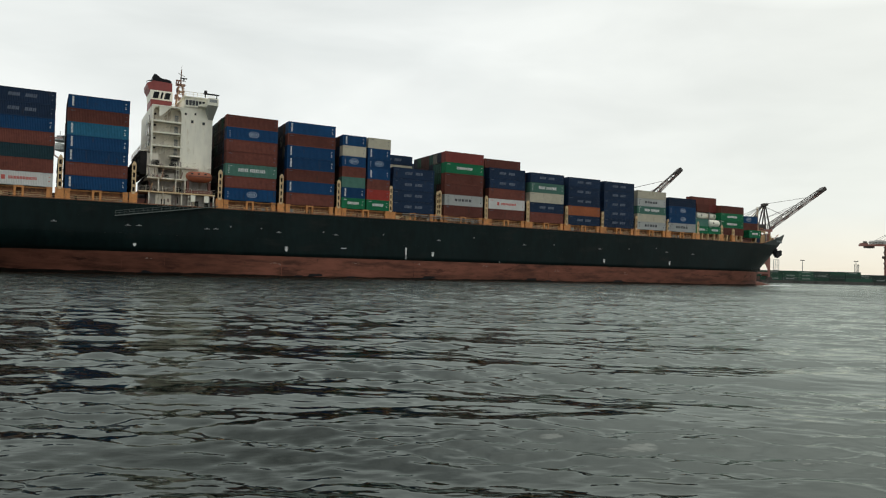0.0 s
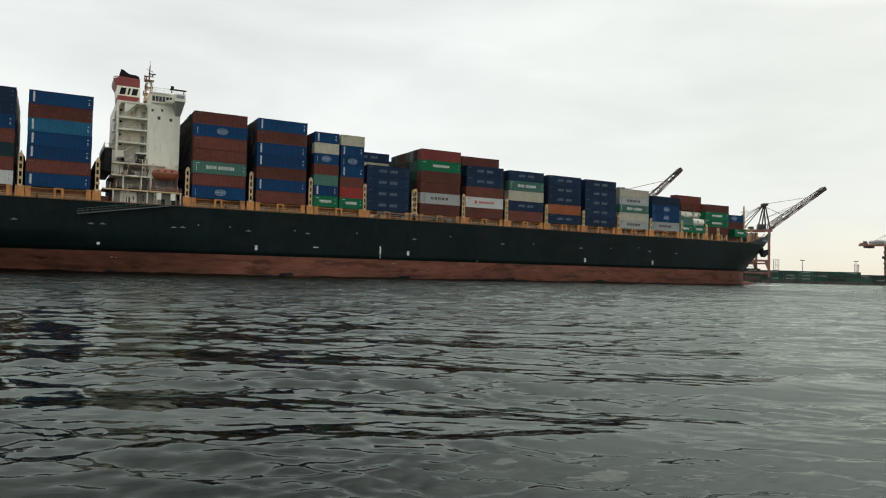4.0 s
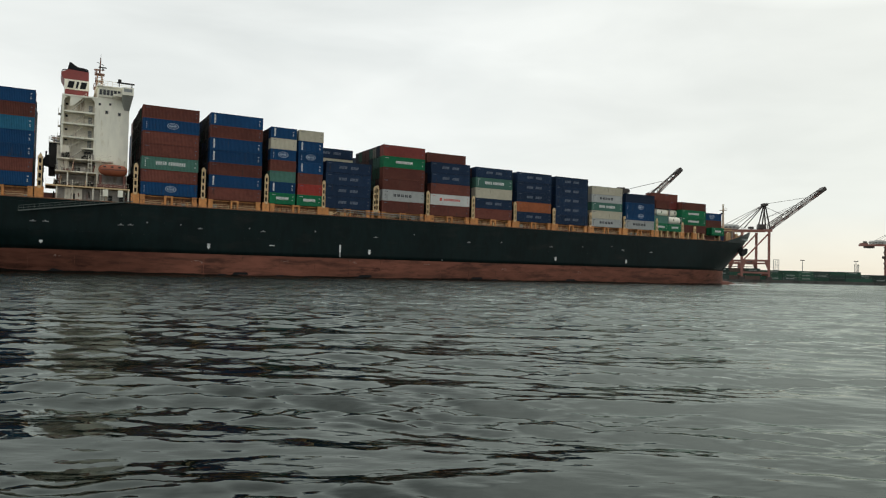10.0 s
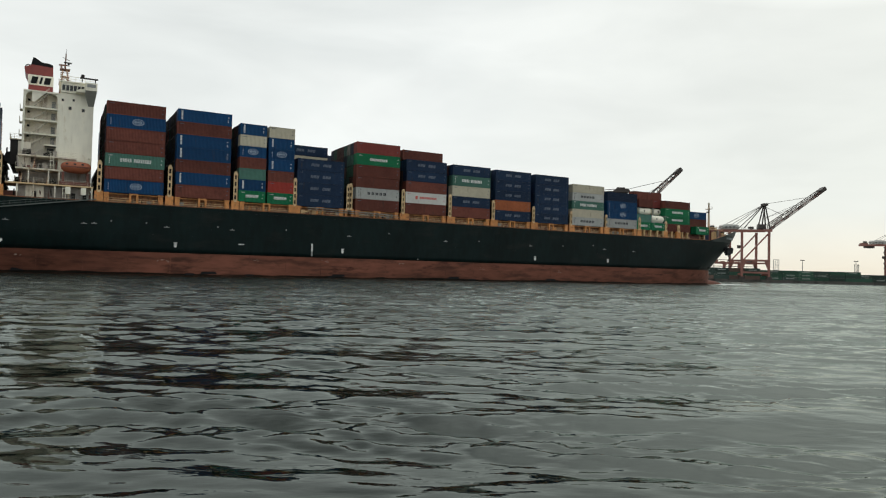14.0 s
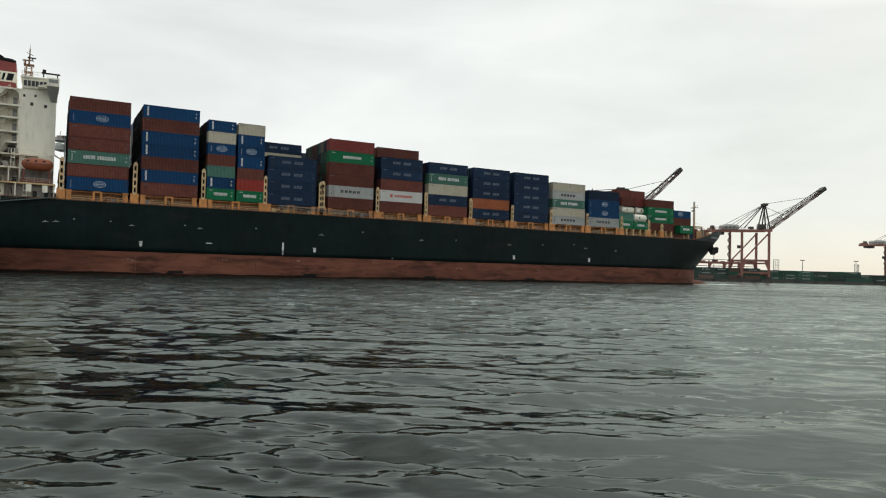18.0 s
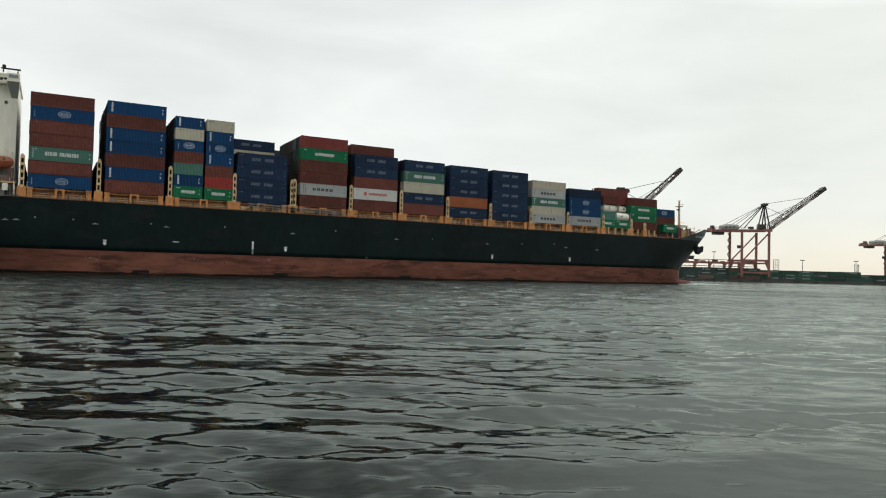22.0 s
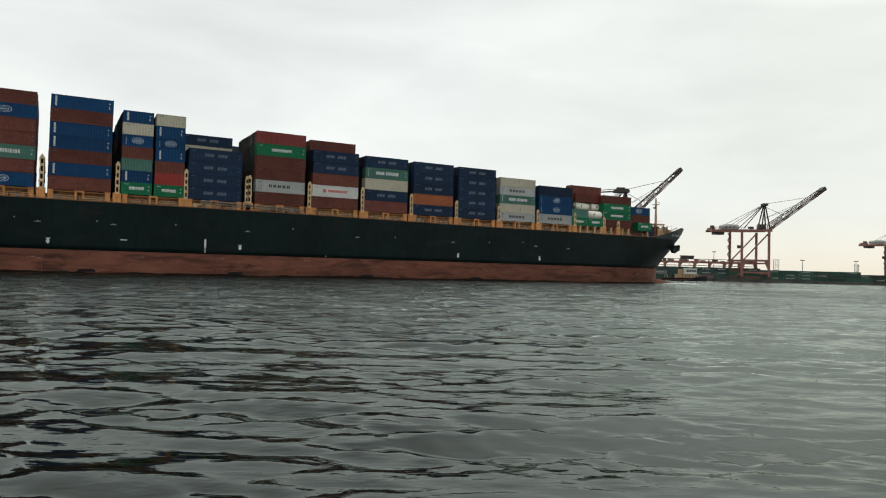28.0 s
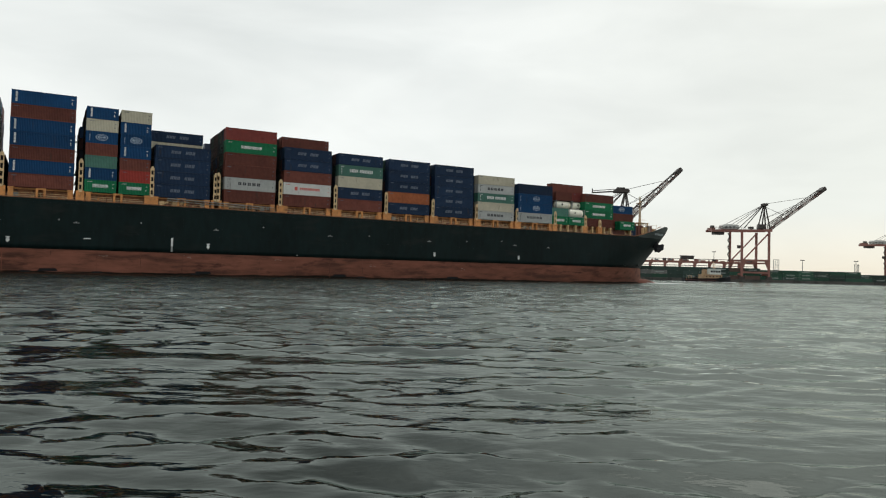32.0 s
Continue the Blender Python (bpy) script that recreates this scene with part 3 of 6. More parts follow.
def bars(length, height, kind):
    """Worn markings on the side panel, as plain bars."""
    lx, y0, y1 = length / 2, -1.205, -1.17
    s, big = Shape(), length > 9
    mid = height * 0.52
    k = 1.0 if big else 0.62
    if kind == "W":
        word(s, -3.1 * k, mid - 0.40, 0.80, 2.4 * k, 5)
        word(s, -0.35 * k, mid - 0.40, 0.80, 3.7 * k, 8)
    if kind == "G":
        word(s, -2.5 * k, mid - 0.24, 0.56, 5.0 * k, 9, fill=0.86)
        s.box(-2.5 * k, y0, mid - 0.36, 2.4 * k, y1, mid - 0.29)
    if kind == "P":
        word(s, -2.7 * k, mid - 0.34, 0.70, 2.2 * k, 3, 0.14, 0.8)
        word(s, 0.4 * k, mid - 0.34, 0.70, 2.2 * k, 3, 0.14, 0.8)
    if kind == "K":
        word(s, -2.9, mid - 0.34, 0.70, 5.6, 5, fill=0.66)
    if kind == "D":
        word(s, -2.0, mid - 0.30, 0.62, 5.2, 10, fill=0.78)
        s.box(-3.3, y0, mid - 0.45, -2.6, y1, mid + 0.45)
    if kind == "R":
        c = 0.3 if big else 0
        for outer, inner in ((1.0, 0.86), (0.62, 0.50)):
            ring = []
            for i in range(25):
                a = i * math.tau / 24
                ring.append([(r * 1.25 * math.cos(a) + c, y, mid + r * 0.72 * math.sin(a)) for r, y in ((outer, y0), (inner, y0), (inner, y1), (outer, y1))])
            s.grid(ring, close=True)
        word(s, c - 0.85, mid - 0.15, 0.30, 1.7, 4, fill=0.8)
    if kind == "T":
        for i in range(7):
            z = height * 0.16 + i * height * 0.105
            s.box(-lx + 0.75, y0, z, -lx + 1.13, y1, z + height * 0.083)
        for z, a in ((0.30, 0.26), (0.42, 0.18), (0.66, 0.3)):
            s.box(lx - 0.95, y0, height * z, lx - 0.95 + a, y1, height * z + 0.17)
    if kind in ".DPWGK":
        word(s, -lx + 0.6, height * 0.80, 0.14, 0.9, 5)
        s.box(lx - 0.8, y0, height * 0.34, lx - 0.6, y1, height * 0.34 + 0.22)
        s.box(lx - 0.75, y0, height * 0.68, lx - 0.45, y1, height * 0.68 + 0.12)
    if kind in "WRK":
        for i in range(4):
            s.box(-lx + 0.7, y0, height * (0.2 + 0.14 * i), -lx + 0.86, y1, height * (0.2 + 0.14 * i) + 0.2)
    return s


LETTERING = {}
MARK_PAINT = {"W": MARK, "G": MARK, "P": FADED, "K": DARKMARK, "D": REDMARK, "R": RINGMARK, "T": MARK, ".": FADED}
MARK_WORDS = {"W": "white block markings", "G": "a dense white block marking", "P": "faded grey-white markings", "K": "dark block markings", "D": "red block markings",
              "R": "a white oval emblem", "T": "a white code column", ".": "small worn labels", "x": "plain worn paint"}


def container(code, length, height, x, y, z):
    """One freight container whose base's middle lies at x, y, z of the ship."""
    colour, kind = code[0], code[1]
    meshes = container_meshes(length, height)
    c = new("shipping_container")
    size = "forty-foot" if length > 9 else "twenty-foot"
    tagged(c, f"{COLOUR_WORDS[colour]} {size} steel container with {MARK_WORDS[kind]}", "container", group="containers on the ship")
    m = BOX[colour]
    part("frame", meshes["frame"], m, c)
    part("side_panel", meshes["side_panel"], m, c)
    part("side_panel", meshes["side_panel"], m, c).matrix_basis = pose(0, 0, 0, 0, 0, 180)
    part("roof_panel", meshes["roof_panel"], m, c)
    part("end_panel", meshes["end_panel"], m, c)
    part("door", meshes["door"], m, c)
    part("door", meshes["door"], m, c).matrix_basis = Matrix.Diagonal((1, -1, 1, 1))
    if kind != "x":
        key = (kind, round(length, 1), round(height, 2))
        if key not in LETTERING:
            LETTERING[key] = bars(length, height, kind).mesh("lettering", MARK)
        tagged(part("lettering", LETTERING[key], MARK_PAINT[kind], c), kind="stuff")
    return on_ship(c, x, y, z)


def tank_container(height, x, y, z):
    """A tank in a twenty-foot frame."""
    c = new("tank_container")
    tagged(c, "white cylindrical tank in a twenty-foot steel frame", "container", group="containers on the ship")
    f = Shape()
    for a in (-2.95, 2.95):
        for b in (-1.15, 1.15):
            f.beam((a, b, 0), (a, b, height - 0.05), 0.15)
        for q in (0.08, height - 0.12):
            f.beam((a, -1.15, q), (a, 1.15, q), 0.14)
    for b in (-1.15, 1.15):
        f.beam((-2.95, b, 0.08), (2.95, b, 0.08), 0.15)
    part("frame", f, GREY, c)
    t = Shape().grid([[(a, r * math.cos(i * math.tau / 20), height / 2 + r * math.sin(i * math.tau / 20)) for i in range(20)]
                      for a, r in ((-2.85, 0.1), (-2.8, 0.7), (-2.55, 1.05), (-2.2, 1.16), (2.2, 1.16), (2.55, 1.05), (2.8, 0.7), (2.85, 0.1))], close=True)
    part("tank", t, WHITE, c, smooth=True)
    part("hatch", Shape().box(-0.9, -1.22, height * 0.42, -0.5, -1.1, height * 0.62), DARK, c, "small dark placard")
    return on_ship(c, x, y, z)


L40, L20, ROW = 12.19, 6.06, 2.48
# each bay: forward edge, length, breadth offset, top height, tiers from the bottom up
BAYS = [
    (0.35, L40, 0.0, 38.3, "wD kx dx k. bT nP nP"),
    (14.85, L40, 0.0, 38.3, "bT k. bT bT sT k. bT"),
    (48.1, L40, 0.0, 38.1, "bR k. tW k. k. bR k."),
    (62.85, L40, 0.0, 38.2, "k. bT k. bT bT k. bT"),
    (71.25, 6.35, 0.0, 36.5, "gG bT t. kx bR e. bT"),
    (78.2, 6.35, 0.0, 36.5, "gG r. k. bT bR bT e."),
    (91.3, L40, 0.0, 29.55, "nP nP nP nP"),
    (106.85, L40, 0.0, 35.3, "k. yK k. k. gG m."),
    (121.1, L40, 0.0, 32.1, "k. wD k. nP nP"),
    (135.2, L40, 0.0, 31.95, "k. nP e. tW nP"),
    (149.2, L40, 0.0, 31.75, "nP o. nP nP nP"),
    (163.1, L40, 0.0, 31.6, "nP nP nP nP nP"),
    (176.9, L40, 0.0, 29.85, "yK e. tW yK e."),
    (190.6, L40, 0.0, 28.5, "yK bR bR nx"),
    (196.9, L20, 0.2, 22.3, "gG t."),
    (203.2, L20, 0.2, 22.3, "gG **"),
    (214.8, L40 - 0.9, 0.6, 27.45, "kx gG gG k."),
    (225.2, L40 - 2.2, 2.9, 24.8, "kx kx bR"),
]
for front, length, inset, top, tiers in BAYS:
    codes = tiers.split()
    z0 = base(front) + (0.0 if inset < 2 else -0.1)
    high = (top - z0) / len(codes)
    for k, code in enumerate(codes):
        x, y, z = front - length / 2 + random.uniform(-0.06, 0.06), inset + 1.24, z0 + k * high
        if code == "**":
            tank_container(high, x, y, z)
        else:
            container(code, length, high, x, y, z)
# boxes that stand one or more rows further in, or alone
L_, S_ = L40, L20
for code, length, front, y, z in (
        ("k.", L_, 121.0, ROW + 1.24, 32.3), ("nP", L_, 92.2, 17.0, 32.75), ("e.", L_, 92.2, 17.0, 30.0),
        ("**", S_, 200.2, 3.95, 22.4), ("**", S_, 206.3, 3.95, 22.4), ("kx", S_, 200.2, 3.95, 25.0), ("m.", S_, 206.3, 3.95, 25.0),
        ("kx", S_, 200.2, 6.45, 27.7), ("k.", S_, 206.3, 6.45, 27.7), ("gG", S_, 223.6, 1.5, 17.0)):
    if code == "**":
        tank_container(2.6, front - length / 2, y, z)
    else:
        container(code, length, 2.65, front - length / 2, y, z)


def inner_stacks():
    """The rows behind the outer one, one joined heap."""
    rng = random.Random(4)
    s, edge = Shape(), Shape()
    for front, length, inset, top, tiers in BAYS:
        codes = tiers.split()
        z0 = base(front)
        high = (top - z0) / len(codes)
        rows = int((32.2 - 2 * inset) / ROW)
        for r in range(1, rows):
            n = len(codes)
            if front == 121.1 and r > 1:
                n += 1
            if 195 < front < 205:
                if r == 1:
                    continue
                n = 4
            if abs(front - 91.3) < 0.1 and r < 6:
                n = 4
            if r > 7 and rng.random() < 0.6:
                n -= 1
            for k in range(n):
                x, y, z = front - length, inset + r * ROW, z0 + k * high
                dx = rng.uniform(-0.08, 0.08)
                if 71 < front < 72 and r > 4 and k < 6:
                    x -= 0.9 if k else 0.0
                s.box(x + dx, y + 0.02, z + 0.01, x + length + dx, y + 2.46, z + high - 0.02)
                if r < 9:
                    e = x + dx - 0.03
                    for q in (0.02, 1.2, 2.36):
                        edge.box(e, y + q, z + 0.02, e + 0.06, y + q + 0.09, z + high - 0.03)
                    for q in (0.02, high - 0.15):
                        edge.box(e, y + 0.11, z + q, e + 0.06, y + 2.36, z + q + 0.1)
                    for q in (0.45, 0.9, 1.6, 2.05):
                        edge.box(e - 0.03, y + q, z + 0.12, e + 0.05, y + q + 0.05, z + high - 0.15)
    m = bpy.data.materials.new("mixed_shaded_container_paint")
    m.use_nodes = True
    n, l = m.node_tree.nodes, m.node_tree.links
    geo = n.new("ShaderNodeNewGeometry")
    ramp = n.new("ShaderNodeValToRGB")
    ramp.color_ramp.interpolation = "CONSTANT"
    # paints picked darker, which puts the shade on the aft ends into colour
    steps = [(0.0, (0.10, 0.034, 0.028)), (0.34, (0.009, 0.02, 0.046)), (0.6, (0.010, 0.05, 0.14)), (0.74, (0.012, 0.09, 0.05)),
             (0.84, (0.04, 0.13, 0.10)), (0.91, (0.26, 0.24, 0.2)), (0.96, (0.2, 0.04, 0.03))]
    for i, (at, c) in enumerate(steps):
        e = ramp.color_ramp.elements[i] if i < 2 else ramp.color_ramp.elements.new(at)
        e.position, e.color = at, (*c, 1)
    l.new(geo.outputs["Random Per Island"], ramp.inputs[0])
    l.new(ramp.outputs[0], n["Principled BSDF"].inputs["Base Color"])
    n["Principled BSDF"].inputs["Roughness"].default_value = 0.6
    ob = new("inner_containers", s.mesh("inner_containers", m))
    tagged(ob, "mixed steel containers stowed behind the outer row", "container", kind="stuff")
    bars_ob = new("inner_door_bars", edge.mesh("inner_door_bars", DARK))
    tagged(bars_ob, "dark door frames and lock rods of the inner containers", "container", kind="stuff")
    on_ship(bars_ob, 0, 0, 0)
    return on_ship(ob, 0, 0, 0)


inner_stacks()


# ---- lashing posts and hatch supports ----
def lashing_post(x, top):
    p = Shape()
    z = base(x) + 0.05
    part("post_foot", Shape().box(x - 0.85, 0.12, rim(x) - 0.5, x + 0.85, 0.95, z), ORANGE, ship, "orange steel foot under a lashing post")
    n = int((top - z) / 1.45)
    for a in (-0.44, 0.24):
        p.box(x + a, 0.05, z, x + a + 0.2, 0.55, top - 0.6)
    for i in range(n + 1):
        q = z + (top - 0.6 - z) * i / n
        p.prism([(x - 0.3, q - 0.3), (x + 0.3, q - 0.3), (x + 0.3, q + 0.3), (x + 0.14, q + 0.24), (x - 0.14, q + 0.24), (x - 0.3, q + 0.3)], 0.06, 0.54)
    p.prism([(x - 0.44, top - 0.6), (x + 0.44, top - 0.6), (x + 0.15, top), (x - 0.15, top)], 0.05, 0.55)
    ob = part("lashing_post", p, CREAM, ship, "cream steel post with oval holes")
    # dark plate added behind the post, standing for the shade in its holes
    part("backing", Shape().box(x - 0.34, 0.62, z, x + 0.34, 0.9, top - 0.7), DARK, ob)
    b = Shape()
    for q in np.arange(z + 1.5, top - 0.5, 2.4):
        b.box(x - 0.55, 1.0, q, x + 0.55, 31.2, q + 0.12).box(x - 0.05, 1.0, q + 0.9, x + 0.05, 31.2, q + 1.0)
    for k in range(13):
        b.box(x - 0.22, 1.0 + k * 2.48, z, x + 0.22, 1.2 + k * 2.48, top - 1.0)
    part("lashing_bridge", b, DARK, ship, "dark steel lashing bridge across the ship")
    return ob


def hatch_support(x0, x1, inset=0.0):
    """The orange stools and rails on which one bay's containers rest."""
    z0, z1 = rim(min(x0, 224)) - 0.5, base(x1)
    y = inset + 0.15
    mid = (x0 + x1) / 2
    fore = inset > 0
    for x, wide in ((x0 + 0.1, 1.0), (x1 - 1.1, 1.0)) + (((mid - 0.4, 0.5), (x0 + 3.0, 0.4), (x1 - 3.6, 0.4)) if fore else ()):
        w = 0.55 if fore else wide
        part("stool", Shape().box(x, y, z0, x + w, y + 0.9, z1 - 0.02).box(x - 0.1, y - 0.1, z1 - 0.35, x + w + 0.1, y + 1.0, z1 - 0.06), POSTPAINT if fore else ORANGE, ship, "worn cream container stool" if fore else "orange steel container stool")
    if not fore:
        # the middle stool is an arch on two feet
        arch = Shape()
        for x in (mid - 0.95, mid + 0.5):
            arch.box(x, y, z0, x + 0.42, y + 0.9, z1 - 0.55)
        arch.prism([(mid - 0.95, z1 - 0.55), (mid - 0.53, z1 - 0.55), (mid - 0.32, z1 - 0.38), (mid + 0.29, z1 - 0.38), (mid + 0.5, z1 - 0.55), (mid + 0.92, z1 - 0.55), (mid + 0.92, z1 - 0.04), (mid - 0.95, z1 - 0.04)], y, y + 0.9)
        part("arched_stool", arch, ORANGE, ship, "orange arched container stool")
    r = Shape()
    for z in (z0 + 1.05, z0 + 1.55):
        r.beam((x0, y + 0.1, z), (x1, y + 0.1, z), 0.08)
    for i in range(9):
        x = x0 + (x1 - x0) * (i + 0.5) / 9
        r.beam((x, y + 0.1, z0), (x, y + 0.1, z0 + 1.6), 0.06)
    part("walkway_rail", r, POSTPAINT, ship, "cream painted walkway rail")
    part("hatch_edge", Shape().box(x0, y + 0.5, z1 - 0.40, x1, y + 0.75, z1 - 0.16), COAMING if fore else ORANGE, ship, "orange hatch edge")
    part("hatch_coaming", Shape().box(x0, y + 1.3, z0, x1, 32.2 - y - 1.3, z1 - 0.03), COAMING, ship, "darker orange-brown hatch coaming")
    part("deck_pipe", Shape().tube((x0 - 1.5, y + 0.75, z0 + 0.75), (x1 + 1.0, y + 0.75, z0 + 0.75), 0.14, n=8), PIPE, ship, "tan pipe along the deck")
    part("deck_pipe", Shape().tube((x0 - 1.5, y + 0.95, z0 + 1.2), (x1 + 1.0, y + 0.95, z0 + 1.2), 0.1, n=8), PIPE, ship, "tan pipe along the deck")
    for i in range(6):
        x = x0 + (x1 - x0) * (i + 0.5) / 6
        part("coaming_stay", Shape().prism([(x - 0.1, z0), (x + 0.1, z0), (x + 0.1, z1 - 0.1), (x - 0.1, z1 - 0.1)], y + 0.98, y + 1.32), COAMING, ship)


POST_TOPS = {0.35: 25.4, 14.85: 25.4, 48.1: 25.4, 62.85: 25.2, 78.2: 24.8, 91.3: 24.4, 106.85: 24.3, 121.1: 24.0, 135.2: 23.3, 149.2: 22.4, 163.1: 21.9, 176.9: 21.6, 190.6: 21.6}
for front, top in POST_TOPS.items():
    lashing_post(front + (1.35 if front != 78.2 else 0.5), top - 0.35)
lashing_post(34.9, 24.8)
lashing_post(93.3, 24.3)
lashing_post(203.5, 20.6)
lashing_post(209.3, 19.6)
for x0, x1, inset in [(-11.9, 0.4, 0), (2.6, 15.2, 0), (35.8, 48.2, 0), (50.6, 62.9, 0), (65.2, 78.3, 0), (79, 91.4, 0), (94.6, 106.9, 0), (108.9, 121.2, 0), (123, 135.3, 0), (137, 149.3, 0),
                      (150.9, 163.2, 0), (164.7, 177, 0), (178.4, 190.7, 0), (190.9, 203.2, 0.1), (203.6, 214.9, 0.6), (215.1, 225.3, 2.9)]:
    hatch_support(x0, x1, inset)

rng3 = random.Random(9)
for x0, x1 in ((-11.5, 0), (3, 14.5), (36.5, 47.5), (51.5, 62), (66, 77.5), (80, 106), (109.5, 120.5), (123.5, 134.5), (137.5, 148.5), (151.5, 162.5), (165.5, 176.5), (179, 190)):
    for i in range(int((x1 - x0) / 1.7)):
        x = rng3.uniform(x0, x1)
        w, h = rng3.uniform(0.2, 1.1), rng3.uniform(0.25, 1.3)
        z = rim(x) - 0.6
        part("deck_fitting", Shape().box(x, 0.45, z, x + w, 0.45 + rng3.uniform(0.3, 0.7), z + 0.5 + h), rng3.choice((ORANGE, ORANGE, CREAM, DECKRED, DARK, GREY)), ship)

part("cross_deck", Shape().box(-44, 2.4, 14.9, 190, 29.8, 17.1).box(190, 3.0, 14.9, 222, 29.2, 16.9), DECKRED, ship, "rusty red cross deck between the hatches")

# ---- deckhouse ----
house = part("deckhouse", Shape().box(26.8, 4.0, 15.0, 33.4, 28.2, 39.4).box(20.0, 8.4, 15.0, 26.8, 25.0, 39.0), WHITE, ship, "white painted deckhouse with yellowish streaks")
# stair recess: real yellow stains, and a greyer paint that carries its shade
part("stained_wall", Shape().box(20.0, 6.5, 25.0, 26.78, 8.42, 38.8).box(19.2, 4.5, 22.0, 21.6, 8.3, 27.9), STREAKED, house, "yellow-stained wall behind the stairs, greyed for recess shade")
part("aft_wall", Shape().box(19.8, 4.3, 25.2, 20.0, 25.0, 39.0), WHITE, house)
for z in (27.5, 30.2, 33.0, 35.7):
    part("window", Shape().box(19.7, 12, z, 19.84, 13.2, z + 1.1), GLASS, house)
    part("window", Shape().box(19.7, 7.6, z - 0.2, 19.84, 8.5, z + 1.5), GLASS, house)
    part("aft_platform", Shape().box(19.2, 4.6, z - 0.9, 19.8, 7.0, z - 0.75).beam((19.25, 4.7, z - 0.8), (19.25, 4.7, z + 0.3), 0.08).beam((19.25, 6.9, z - 0.8), (19.25, 6.9, z + 0.3), 0.08).beam((19.25, 4.7, z + 0.3), (19.25, 6.9, z + 0.3), 0.08), WHITE, house)
LEVELS = (25.0, 27.6, 29.85, 32.85, 35.5, 39.0)
for z in LEVELS:
    x0 = 24.0 if z == 27.6 else 19.8
    part("deck_slab", Shape().box(x0, 3.9, z - 0.22, 26.78, 8.3, z).box(x0, 3.85, z - 0.26, 26.78, 3.97, z + 0.1), WHITE, house)
    guard = Shape()
    for q in (0.45, 0.8, 1.1):
        guard.beam((x0, 3.92, z + q), (26.7, 3.92, z + q), 0.03)
    for q in np.arange(x0 + 0.1, 26.7, 1.3):
        guard.beam((q, 3.92, z), (q, 3.92, z + 1.1), 0.035)
    if z < 38:
        part("guard_rail", guard, STREAKED, house)
for x0, x1 in ((19.8, 20.25), (26.3, 26.8)):
    part("side_column", Shape().box(x0, 4.0, 25.0, x1, 4.45, 39.0), WHITE, house)
for x, d in ((20.25, 1), (26.3, -1)):
    part("corner_web", Shape().prism([(x, 37.6), (x + 0.14 * d, 38.2), (x + 0.45 * d, 38.55), (x + 1.0 * d, 38.7), (x, 38.7)][::d], 4.02, 4.3), WHITE, house)
part("arch_panel", Shape().prism([(21.4, 36.6), (21.9, 36.6), (24.0, 38.75), (21.4, 38.75)], 4.02, 4.2), WHITE, house)
for k, (z, z2) in enumerate(zip(LEVELS[:-1], LEVELS[1:])):
    for y in (4.7, 5.6):
        st = Shape().beam((21.4, y, z), (24.6, y, z2), 0.08, 0.2)
        part("stair_stringer", st, STREAKED, house)
        part("stair_rail", Shape().beam((21.4, y, z + 1.0), (24.6, y, z2 + 1.0), 0.05).beam((21.4, y, z), (21.4, y, z + 1.0), 0.05).beam((24.6, y, z2), (24.6, y, z2 + 1.0), 0.05), STREAKED, house)
    tread = Shape()
    for i in range(10):
        u = (i + 0.5) / 10
        tread.box(21.3 + 3.2 * u, 4.7, z + (z2 - z) * u, 21.6 + 3.2 * u, 5.6, z + (z2 - z) * u + 0.05)
    part("stair_treads", tread, GREY, house)
    part("door", Shape().box(25.2, 6.42, z + 0.1, 26.0, 6.56, z + 2.0), GREY, house, "grey weathertight door")
    part("lamp_box", Shape().box(20.6, 6.3, z + 1.7, 21.1, 6.55, z + 2.1), DARK, house)
# wheelhouse and wing
bridge = part("wheelhouse", Shape().box(26.9, 3.6, 39.4, 33.3, 28.4, 41.6).box(26.5, 3.3, 41.6, 33.6, 28.8, 41.85), WHITE, ship, "white wheelhouse with dark windows")
for i in range(6):
    part("bridge_window", Shape().box(27.1 + i * 0.74, 3.52, 39.85, 27.68 + i * 0.74, 3.62, 41.0), GLASS, bridge, "dark bridge window")
for x in np.arange(26.8, 33.5, 0.95):
    part("stanchion", Shape().beam((x, 3.4, 41.85), (x, 3.4, 42.9), 0.07), WHITE, bridge)
part("roof_rail", Shape().beam((26.6, 3.4, 42.9), (33.5, 3.4, 42.9), 0.09).beam((26.6, 3.4, 42.4), (33.5, 3.4, 42.4), 0.06), WHITE, bridge)
for x, h in ((27.6, 0.7), (29.1, 0.5), (31.0, 0.6)):
    part("roof_dome", Shape().tube((x, 8, 41.85), (x, 8, 42.3 + h), 0.5, 0.3), WHITE, bridge)
wing = part("bridge_wing", Shape().box(31.5, -0.2, 39.6, 33.8, 3.6, 41.3).prism([(29.8, 39.4), (31.5, 39.4), (31.5, 40.2), (29.8, 39.8)], 1.5, 3.6), WHITE, ship, "white bridge wing above a shade-greyed bracket")
part("wing_top", Shape().box(30.4, -0.3, 42.0, 33.9, 0.2, 42.25).beam((30.8, 0, 41.3), (30.8, 0, 42.1), 0.2).beam((33.4, 0, 41.3), (33.4, 0, 42.1), 0.2).tube((30.9, 0.2, 42.2), (30.9, 0.2, 42.9), 0.35), DARK, wing, "dark lamp bracket on the wing")
part("wing_window", Shape().box(31.8, -0.26, 40.3, 33.5, -0.18, 41.0), GREY, wing)
s = Shape()
s.add([(32.3, 3.98, 36.9), (33.4, 3.98, 36.9), (33.8, 3.98, 39.6), (31.5, 3.98, 39.6), (31.5, 0.0, 39.6), (33.8, 0.0, 39.6)], [(0, 1, 2, 3), (3, 2, 5, 4), (0, 3, 4), (1, 5, 2), (0, 4, 5, 1)])
